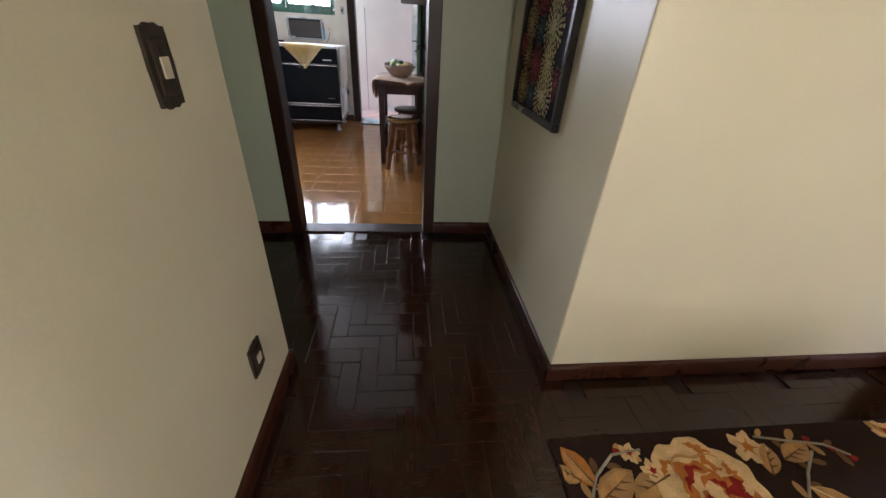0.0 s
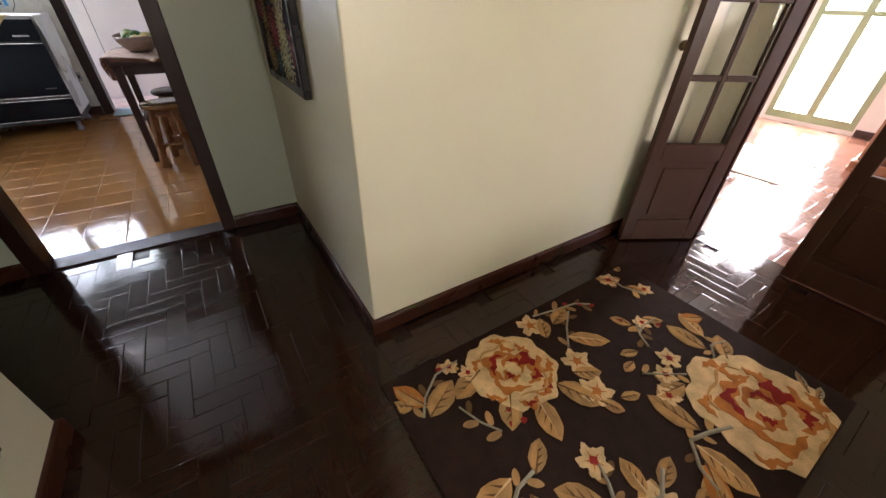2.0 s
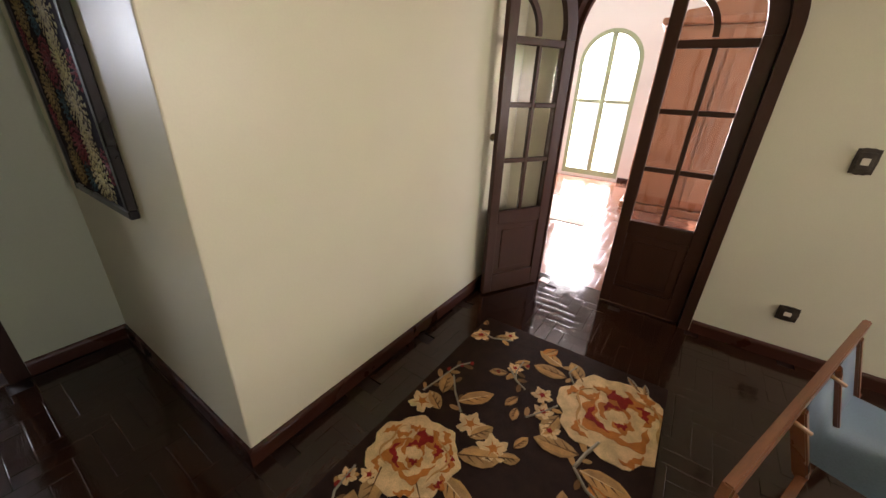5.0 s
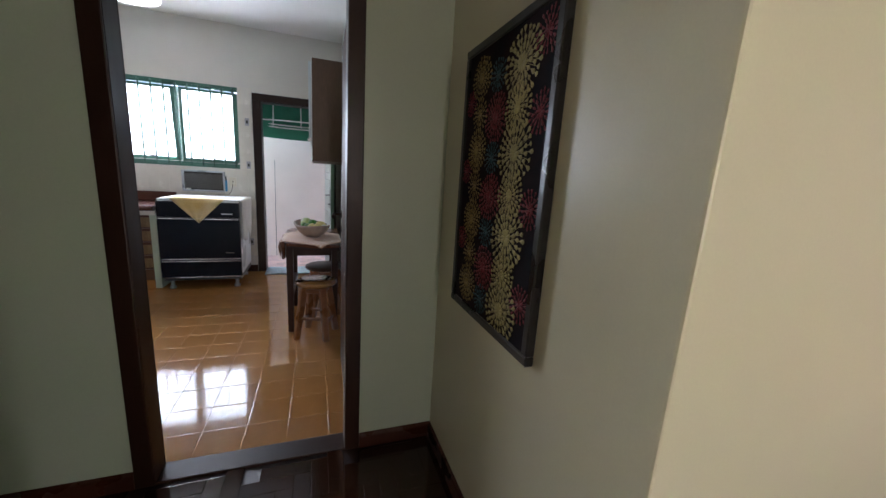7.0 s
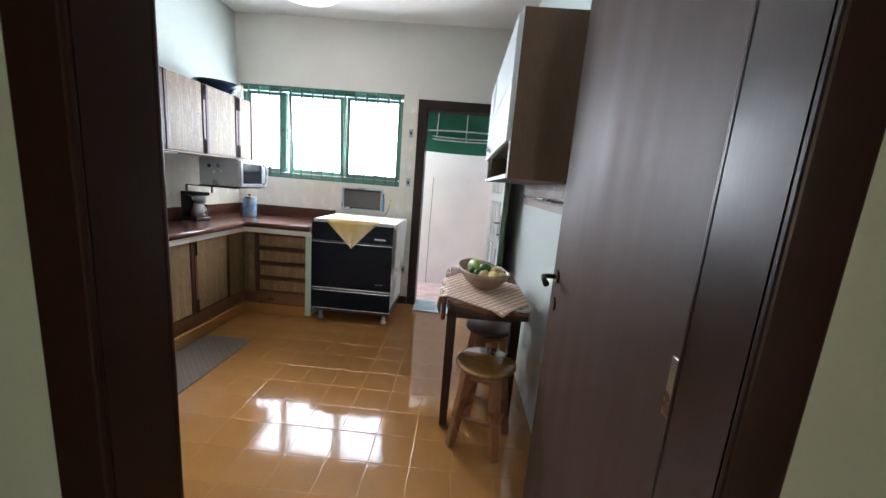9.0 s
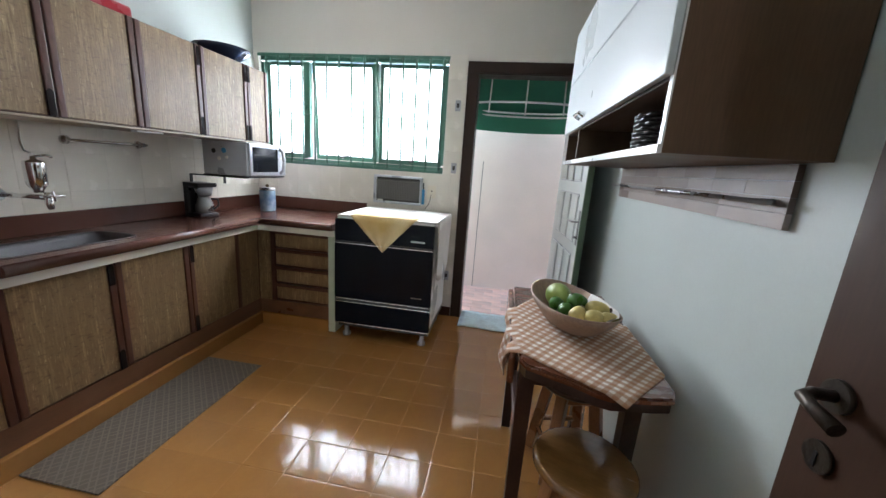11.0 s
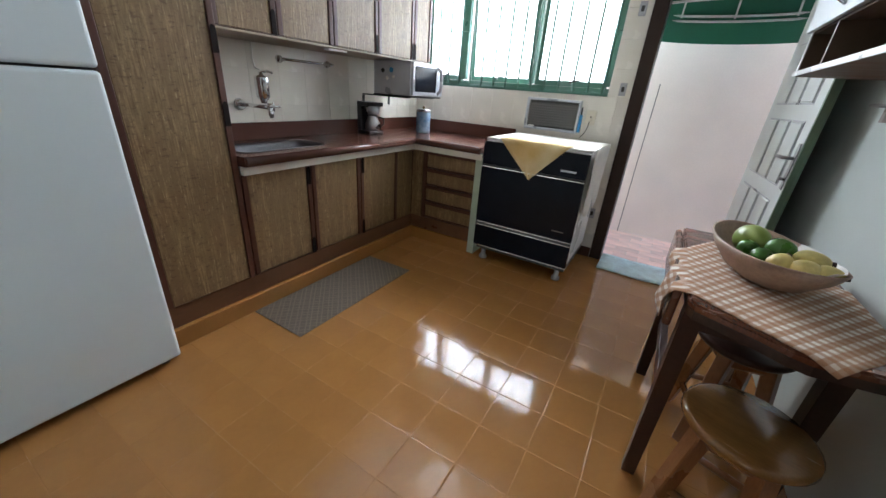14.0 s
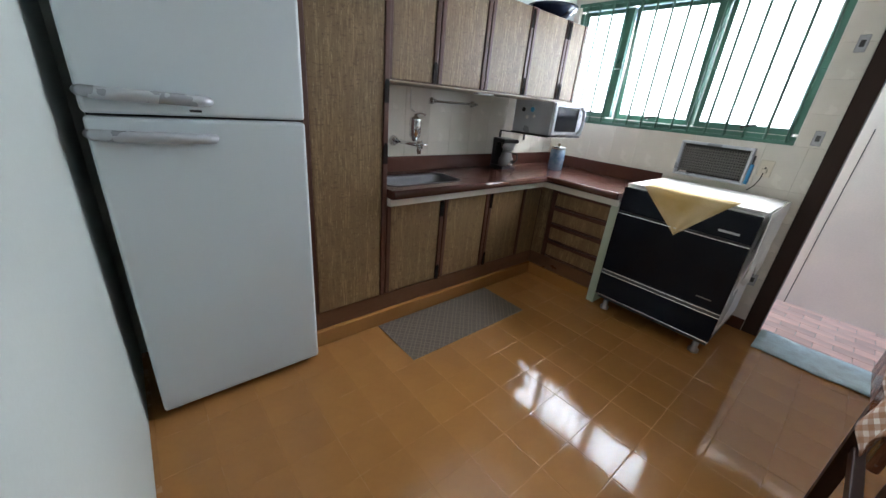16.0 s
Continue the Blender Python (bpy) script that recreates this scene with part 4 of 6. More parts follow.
# ---- kitchen: cabinet over the table ----
NICHE = material("dark_brown_niche_laminate", (0.105, 0.062, 0.036), 0.45, vary=0.2, scale=4, stretch=(4, 0.6, 4), grain=0.12, grain_scale=50, grain_stretch=(6, 0.5, 6))
cx0, cy0, cy1, cz0, cz1 = 0.405, 5.262, 6.53, 1.384, 2.05
hang = thing("hanging_cabinet", (KX1 - 0.003, (cy0 + cy1) / 2, cz0), "white-doored hanging cabinet with oak sides and open niche", "wall cabinet")
ox2, oy2 = KX1 - 0.003, (cy0 + cy1) / 2
dx = cx0 - ox2
for y in (cy0 - oy2, cy1 - oy2 - 0.018):
    part("side", B(dx + 0.018, -0.001, y, y + 0.018, 0, cz1 - cz0, bevel=0.001, segments=1), OAK, hang, "striped oak laminate side")
    part("side_edge", B(dx + 0.014, dx + 0.0178, y, y + 0.018, 0, cz1 - cz0), WHITE_PAINT, hang)
part("bottom", B(dx + 0.014, -0.001, cy0 - oy2 + 0.018, cy1 - oy2 - 0.018, 0.0, 0.018), OAK, hang, "oak laminate underside")
part("bottom_edge", B(dx + 0.008, dx + 0.0138, cy0 - oy2, cy1 - oy2, 0.0, 0.018), WHITE_PAINT, hang)
part("shelf", B(dx + 0.02, -0.001, cy0 - oy2 + 0.018, cy1 - oy2 - 0.018, 0.150, 0.166), NICHE, hang)
part("top", B(dx + 0.014, -0.001, cy0 - oy2 + 0.0181, cy1 - oy2 - 0.0181, cz1 - cz0 - 0.018, cz1 - cz0), WHITE_PAINT, hang)
part("back", B(-0.012, -0.002, cy0 - oy2 + 0.018, cy1 - oy2 - 0.018, 0.018, 0.61), NICHE, hang)
for y in (cy0 - oy2 + 0.0181, cy1 - oy2 - 0.0211):
    part("inner_lining", B(dx + 0.02, -0.0125, y, y + 0.003, 0.0181, 0.1499), NICHE, hang)
part("niche_floor", B(dx + 0.022, -0.0125, cy0 - oy2 + 0.0212, cy1 - oy2 - 0.0212, 0.0181, 0.0205), NICHE, hang)
part("divider", B(dx + 0.016, -0.012, 0.32, 0.336, 0.0206, 0.150), NICHE, hang)
for a, b, hy_ in ((cy0 - oy2 + 0.001, cy1 - oy2 - 0.001, None),):
    for z0_, z1_ in ((0.153, 0.395), (0.399, 0.641)):
        d = part("door", B(dx - 0.004, dx + 0.013, a, b, z0_, z1_, bevel=0.002, segments=1), FRIDGE_WHITE, hang, "white flap door")
        if z0_ < 0.2:
            yc = (a + b) / 2 + 0.20
            part("handle", T([(dx - 0.003, yc - 0.05, z0_ + 0.03), (dx - 0.026, yc - 0.045, z0_ + 0.045), (dx - 0.028, yc + 0.045, z0_ + 0.045), (dx - 0.003, yc + 0.05, z0_ + 0.03)], 0.007, 8), CHROME, d, "chrome bow handle")
basket = thing("wicker_basket", (0.53, 5.60, cz0 + 0.021), "small dark woven basket in the cabinet niche", "basket")
bm = bmesh.new()
for i in range(9):
    tube(bm, [(0.055 * math.cos(a) * (1 + 0.07 * math.sin(10 * a + math.pi * i)), 0.08 * math.sin(a) * (1 + 0.07 * math.sin(10 * a + math.pi * i)), 0.006 + 0.012 * i) for a in [2 * math.pi * k / 60 for k in range(61)]], 0.0065, 6)
part("weave", bm, BLACK, basket)
part("base", B(-0.045, 0.045, -0.065, 0.065, 0.0, 0.006), BLACK, basket)
part("lining", L([(0.048, 0.006), (0.050, 0.106), (0.046, 0.106), (0.044, 0.010)], (0, 0, 0), 20, sx=1.0, sy=1.45), BLACK, basket)
backs = thing("splash_panel", (KX1 - 0.003, oy2, 1.236), "patchwork wood-look splash panel with a thin steel rail", "wall panel")
SPLASH = [material("splash_patch_" + n, c, 0.4, vary=0.1, scale=6, stretch=(1, 1, 5)) for n, c in (("grey", (0.26, 0.205, 0.18)), ("brown", (0.17, 0.115, 0.090)), ("pale", (0.33, 0.27, 0.24)))]
rnd = random.Random(5)
for r in range(4):
    y = 5.33 - oy2
    while y < cy1 - oy2 - 0.02:
        w = min(rnd.uniform(0.12, 0.34), cy1 - oy2 - y)
        part("strip", B(-0.014, 0.0, y + 0.0005, y + w - 0.0005, 0.0005 + 0.0365 * r, 0.036 + 0.0365 * r), rnd.choice(SPLASH), backs)
        y += w
part("rail", T([(-0.045, -0.555, 0.06), (-0.045, 0.67, 0.06)], 0.006, 10), STEEL, backs, "thin steel rail")
for y in (-0.52, 0.62):
    part("rail_post", T([(-0.013, y, 0.06), (-0.045, y, 0.06)], 0.007, 8), STEEL, backs)

# ---- kitchen: table and stools ----
table = thing("folding_table", (0.46, 5.84, 0), "small reddish wooden table with dark legs against the wall", "table")
pts = [(-0.25, 0.36), (-0.25, -0.375), (-0.235, -0.405)] + [(-0.11, -0.462), (-0.05, -0.498), (-0.01, -0.510), (0.03, -0.503)] + [(0.10, -0.492), (0.155, -0.478), (0.175, -0.43), (0.178, 0.36)]
bm = prism(bmesh.new(), pts, "z", 0.738, 0.76)
bmesh.ops.bevel(bm, geom=[e for e in bm.edges if e.calc_face_angle(0) > 0.8 and abs(e.verts[0].co.z - e.verts[1].co.z) < 0.001], offset=0.006, segments=2, affect="EDGES")
part("tabletop", bm, TABLE_WOOD, table)
rim = [(x * 0.985 - 0.001, y * 0.985) for x, y in pts]
part("moulded_rim", prism(bmesh.new(), rim, "z", 0.712, 0.7378), TABLE_DARK, table, "dark moulded rim under the top")
part("drop_leaf", B(-0.278, -0.254, -0.27, 0.34, 0.60, 0.752, bevel=0.009, segments=3), TABLE_WOOD, table, "folded drop leaf")
part("apron", B(-0.19, 0.10, -0.315, -0.295, 0.64, 0.711), TABLE_DARK, table)
part("apron", B(-0.19, 0.10, 0.29, 0.31, 0.64, 0.711), TABLE_DARK, table)
part("apron", B(-0.222, -0.205, -0.28, 0.275, 0.64, 0.711), TABLE_DARK, table)
part("stretcher", B(-0.222, -0.190, -0.27, 0.27, 0.30, 0.345, bevel=0.004), TABLE_DARK, table)
for x in (-0.217, 0.125):
    for y in (-0.305, 0.30):
        bm = bmesh.new()
        rings(bm, [[(x - 0.021, y - 0.021, 0), (x + 0.021, y - 0.021, 0), (x + 0.021, y + 0.021, 0), (x - 0.021, y + 0.021, 0)], [(x - 0.026, y - 0.026, 0.7115), (x + 0.026, y - 0.026, 0.7115), (x + 0.026, y + 0.026, 0.7115), (x - 0.026, y + 0.026, 0.7115)]])
        for f in bm.faces:
            f.smooth = False
        part("leg", bm, TABLE_DARK, table)


def table_cloth():
    """Cloth lying a little turned on the table and hanging over its edge by the room."""
    bm = bmesh.new()
    uv = bm.loops.layers.uv.new("UVMap")
    n = 36
    tip, left, right = Vector((0.480, 5.300)), Vector((0.045, 5.62)), Vector((0.80, 5.665))
    grid = []
    for i in range(n + 1):
        row = []
        for j in range(n + 1):
            f, g = i / n, j / n
            far = left + (right - tip) * 1.12 + Vector((-0.06, 0.10))
            p = (tip.lerp(left, f)).lerp(right.lerp(far, f), g)
            x, y, z = p.x, p.y, 0.7625
            past = x > 0.636
            x = min(x, 0.636)
            rim_y = 5.34 + 1.0 * max(0.0, 0.40 - x) * 0.45
            over_left, over_near, over_far = max(0.0, 0.205 - x), max(0.0, rim_y - y), max(0.0, y - 6.205)
            if over_left:
                x, z = 0.180 - 0.012 * math.sin(y * 40) - 0.02 * min(1, over_left * 8), z - over_left - 0.004
            elif over_near:
                y, z = y + over_near * 0.3, z - over_near * 0.55
            if over_far:
                y, z = 6.212 + 0.008 * math.sin(x * 40), z - over_far * 0.95
            z += 0.0012 * math.sin(x * 60) * math.sin(y * 52) + 0.0006
            row.append((bm.verts.new((x, y, z)), 0.55 * f, 0.58 * g, past))
        grid.append(row)
    for i in range(n):
        for j in range(n):
            q = (grid[i][j], grid[i + 1][j], grid[i + 1][j + 1], grid[i][j + 1])
            if all(a[3] for a in q):
                continue
            f = bm.faces.new([a[0] for a in q])
            f.smooth = True
            for loop, a in zip(f.loops, q):
                loop[uv].uv = (a[1], a[2])
    bmesh.ops.delete(bm, geom=[v for v in bm.verts if not v.link_faces], context="VERTS")
    ob = solid("tablecloth", bm, CHECK, "brown and white checked cotton tablecloth hanging over the table", "tablecloth")
    ob.modifiers.new("thickness", "SOLIDIFY").thickness = 0.002
    return ob


table_cloth()


def fruit_bowl():
    ob = thing("fruit_bowl", (0.405, 5.775, 0.765), "long boat-shaped wooden bowl with a pale lining", "bowl", "", -72)
    def loop(hx_, hy_, z, lift):
        return [(hx_ * math.copysign(abs(math.cos(a)) ** 0.9, math.cos(a)), hy_ * math.sin(a), z + lift * math.cos(a) ** 2) for a in [2 * math.pi * k / 32 for k in range(32)]]
    bm = bmesh.new()
    rings(bm, [loop(0.10, 0.06, 0.0, 0.0), loop(0.145, 0.09, 0.02, 0.0), loop(0.205, 0.122, 0.065, 0.008), loop(0.232, 0.134, 0.095, 0.016),
               loop(0.224, 0.126, 0.096, 0.016), loop(0.195, 0.113, 0.066, 0.008), loop(0.135, 0.083, 0.028, 0.0), loop(0.05, 0.03, 0.018, 0.0)])
    part("bowl", bm, GOURD, ob)
    def fold(hx_, hy_, z, lift):
        return [(hx_ * math.cos(t), hy_ * math.sin(t), z + lift * math.cos(t) ** 2 + 0.002 * math.sin(9 * t)) for t in [radians(8 + 100 * k / 16) for k in range(17)]]
    bm = bmesh.new()
    rings(bm, [fold(0.222, 0.125, 0.102, 0.016), fold(0.205, 0.114, 0.092, 0.012), fold(0.175, 0.098, 0.068, 0.008), fold(0.11, 0.068, 0.040, 0.0)], cap=False, closed=False)
    part("napkin", bm, WHITE_CLOTH, ob, "white cloth napkin tucked under the fruit")
    return ob


fruit_bowl()
FRUIT = {
    "mango": (material("green_mango_skin", (0.17, 0.30, 0.06), 0.35, vary=0.25, scale=9, second=(0.30, 0.36, 0.08)), "large pale green mango in the wooden bowl"),
    "lime": (material("dark_green_lime_skin", (0.045, 0.16, 0.02), 0.3, vary=0.2, scale=20, bump=0.15, grain_scale=160), "dark green lime in the wooden bowl"),
    "guava": (material("yellow_guava_skin", (0.60, 0.49, 0.17), 0.45, vary=0.2, scale=14, grain=0.1, bump=0.15), "ripe yellow guava in the wooden bowl"),
}


def fruit(kind, x, y, z, r, long, turn, tilt):
    """One fruit; x along and y across the bowl."""
    a = radians(-72)
    px, py = 0.405 + x * math.cos(a) - y * math.sin(a), 5.775 + x * math.sin(a) + y * math.cos(a)
    bm = bmesh.new()
    prof = [(r * math.sin(math.pi * k / 12) * (1 + 0.10 * math.sin(2 * math.pi * k / 12)), -r * long * math.cos(math.pi * k / 12)) for k in range(13)]
    lathe(bm, prof, (0, 0, 0), 18)
    ob = solid(kind, bm, FRUIT[kind][0], FRUIT[kind][1], "fruit", group="fruit in the bowl")
    if kind == "guava":
        part("calyx", L([(0.009, r * long - 0.003), (0.008, r * long + 0.007), (0.003, r * long + 0.003)], (0, 0, 0), 8), TABLE_DARK, ob, "dark dried tip")
    ob.matrix_basis = pose(px, py, 0.765 + z, tilt, 0, turn)


fruit("mango", -0.055, -0.025, 0.098, 0.047, 1.35, 15, 82)
fruit("lime", 0.040, -0.002, 0.108, 0.034, 1.1, 60, 70)
fruit("lime", 0.000, -0.060, 0.085, 0.027, 1.1, 40, 75)
fruit("lime", 0.060, -0.055, 0.083, 0.029, 1.15, -20, 75)
fruit("guava", 0.112, -0.035, 0.088, 0.031, 1.15, 150, 60)
fruit("guava", 0.095, 0.045, 0.100, 0.033, 1.3, 80, 80)
fruit("guava", 0.145, 0.005, 0.090, 0.030, 1.2, 110, 75)
fruit("guava", 0.155, 0.055, 0.088, 0.028, 1.2, 80, 80)


def stool(at, turn, seat_mat, label):
    ob = thing("stool", at, label, "stool", "round kitchen stools", turn)
    part("seat", L([(0.10, 0.425), (0.148, 0.430), (0.157, 0.442), (0.155, 0.456), (0.145, 0.462), (0.0, 0.459)], (0, 0, 0), 36), seat_mat, ob)
    for i in range(4):
        a = radians(45 + 90 * i)
        c, s = math.cos(a), math.sin(a)
        loops = []
        for d, z, w in ((0.165, 0.0, 0.021), (0.098, 0.426, 0.024)):
            loops.append([(d * c + w * u * c - w * v * s, d * s + w * u * s + w * v * c, z) for u, v in ((-1, -1), (1, -1), (1, 1), (-1, 1))])
        bm = rings(bmesh.new(), loops)
        for f in bm.faces:
            f.smooth = False
        bmesh.ops.bevel(bm, geom=list(bm.edges), offset=0.004, segments=1, affect="EDGES")
        part("leg", bm, STOOL_LEG, ob)
        b = radians(135 + 90 * i)
        z, d = (0.13 if i % 2 else 0.17), 0.142
        part("rung", T([(d * c, d * s, z), (d * math.cos(b), d * math.sin(b), z)], 0.012, 8), STOOL_LEG, ob)
        part("apron", T([(0.10 * c, 0.10 * s, 0.385), (0.10 * math.cos(b), 0.10 * math.sin(b), 0.385)], 0.018, 6), STOOL_LEG, ob)
    return ob


stool((0.440, 5.435, 0), -20, STOOL_WOOD, "round honey-coloured wooden stool pushed under the table")
stool((0.50, 5.93, 0), 12, TABLE_DARK, "round dark-topped wooden stool under the table")

# ---- kitchen: mats ----
solid("kitchen_mat", B(-1.70, -1.315, 5.33, 6.29, 0.0, 0.007, bevel=0.003), LATTICE, "grey woven mat with lozenge pattern before the sink", "mat")
bm = bmesh.new()
rows = []
for i in range(13):
    rows.append([(-0.17 + 0.62 * i / 12, 7.275 + 0.34 * j / 8 + 0.01 * math.sin(i * 0.8), 0.006 + 0.005 * noise.noise(Vector((i * 0.7, j * 0.6, 0)))) for j in range(9)])
rings(bm, rows, cap=False, closed=False)
aqua = solid("door_mat", bm, AQUA_MAT, "rumpled pale aqua cotton mat at the patio door", "mat")
aqua.modifiers.new("thickness", "SOLIDIFY").thickness = 0.008

# ---- patio ----
patio = solid("patio_floor", B(-3.2, 2.4, FY + 0.15, 8.62, -0.13, -0.036), TILE_GROUT, "salmon tiled patio floor", "floor", "structure")
pw = tagged(new("patio_wall"), "white painted patio wall with a hairline crack", "wall", "", "structure")
part("wall_face", B(-3.2, 2.4, 8.50, 8.62, -0.036, 2.25), PATIO_WALL, pw)
part("crack", T([(-0.15, 8.499, -0.03), (-0.148, 8.499, 0.7), (-0.142, 8.499, 1.42)], 0.003, 5), AC_DARK, pw, "dark hairline crack")
awning = thing("awning", (0.24, FY + 0.15, 2.30), "green canvas dome awning on white hoops over the patio door", "awning")
bm = bmesh.new()
rows = []
for i in range(19):
    a = math.pi * i / 18
    cx = -0.64 * math.cos(a)
    cy = 0.66 * math.sin(a) ** 0.75
    rows.append([(cx * 0.35, cy * 0.15, 0.32), (cx * 0.75, cy * 0.6, 0.18), (cx * 0.95, cy * 0.92, -0.10), (cx, cy, -0.28), (cx * 1.0, cy * 1.0, -0.585)])
rings(bm, rows, cap=False, closed=False)
cv = part("canopy", bm, GREEN_AWNING, awning)
cv.modifiers.new("thickness", "SOLIDIFY").thickness = 0.003
for zz, k in ((-0.40, 0.975), (-0.435, 0.975)):
    ring = [(0.62 * k * math.cos(2 * math.pi * i / 36), 0.325 + 0.31 * k * math.sin(2 * math.pi * i / 36), zz) for i in range(37)]
    part("hoop", T(ring if zz > -0.42 else ring[:19], 0.009, 6), WHITE_PAINT, awning, "white tube hoop")
part("hoop", T([(-0.56 * math.cos(math.pi * i / 18), 0.57 * math.sin(math.pi * i / 18) ** 0.75, -0.06) for i in range(19)], 0.008, 6), WHITE_PAINT, awning, "white tube hoop")
for a in (55, 90, 125):
    c, s = -math.cos(radians(a)), math.sin(radians(a)) ** 0.75
    part("rib", T([(0.22 * c, 0.10 * s, 0.30), (0.47 * c, 0.40 * s, 0.16), (0.60 * c, 0.60 * s, -0.10), (0.62 * c, 0.62 * s, -0.42)], 0.007, 6), WHITE_PAINT, awning, "white tube rib")

# ---- hall: baseboards ----


def baseboard(x0, y0, x1, y1, side):
    """A board along a wall line; side: unit normal away from the wall."""
    d = Vector((x1 - x0, y1 - y0, 0))
    n = Vector((side[0], side[1], 0))
    prof = [(0.001, 0.0), (0.014, 0.0), (0.014, 0.058), (0.011, 0.068), (0.005, 0.074), (0.001, 0.075)]
    loops = [[Vector((x0, y0, 0)) + d * f + n * u + Vector((0, 0, v)) for u, v in prof] for f in (0.0, 1.0)]
    bm = rings(bmesh.new(), loops)
    for f in bm.faces:
        f.smooth = False
    return solid("baseboard", bm, BASEBOARD, "reddish dark wooden baseboard", "baseboard", "structure")


baseboard(0.02, -1.2, 0.02, 3.01, (1, 0))
baseboard(-2.4, 3.01, 0.034, 3.01, (0, 1))
baseboard(-2.4, 4.09, KD0 - 0.043, 4.09, (0, -1))
baseboard(KD1 + 0.043, 4.09, 1.0, 4.09, (0, -1))
baseboard(1.0, 4.075, 1.0, 2.886, (-1, 0))
baseboard(0.986, 2.9, 2.93, 2.9, (0, -1))
baseboard(2.93, -1.2, 2.93, AC - AR - 0.044, (-1, 0))
baseboard(2.93, AC + AR + 0.044, 2.93, 2.886, (-1, 0))
baseboard(6.8, 0.1, 6.8, 2.80, (-1, 0))
baseboard(6.8, 3.74, 6.8, 4.4, (-1, 0))
baseboard(3.08, 4.4, 6.8, 4.4, (0, -1))

# ---- hall: arched double doors ----
ARCH_WOOD = material("dark_red_brown_door_wood", (0.048, 0.019, 0.010), 0.36, vary=0.12, scale=3, stretch=(4, 4, 0.7), grain=0.10, grain_scale=35, grain_stretch=(6, 6, 0.6), bump=0.03, coat=0.0, ior=1.33)
PANEL_GLASS = glass("clear_door_glass", 0.0)


def band(bm, cu, cv, r0, r1, a0, a1, axis, low, high, n=16):
    return prism(bm, arc(cu, cv, r1, a0, a1, n) + arc(cu, cv, r0, a1, a0, n), axis, low, high)


arch = tagged(new("door_frame_3"), "dark wooden arched frame of the double doors", "door frame", "", "structure")
part("arch_trim", band(bmesh.new(), AC, AS, AR - 0.012, AR + 0.040, 0, 180, "x", AX - 0.014, AX + 0.165, 32), ARCH_WOOD, arch)
for y in (AC - AR - 0.040, AC + AR - 0.012):
    part("jamb", B(AX - 0.014, AX + 0.165, y, y + 0.052, 0, AS), ARCH_WOOD, arch)

# unseen strips behind the leaf, added to block light through the gap round it
part("arched_stop", band(bmesh.new(), AC, AS, AR - 0.036, AR - 0.0125, 0, 180, "x", AX + 0.060, AX + 0.078, 32), ARCH_WOOD, arch)
for y in (AC - AR + 0.0125, AC + AR - 0.036):
    part("stop", B(AX + 0.060, AX + 0.078, y, y + 0.0235, 0, AS), ARCH_WOOD, arch)


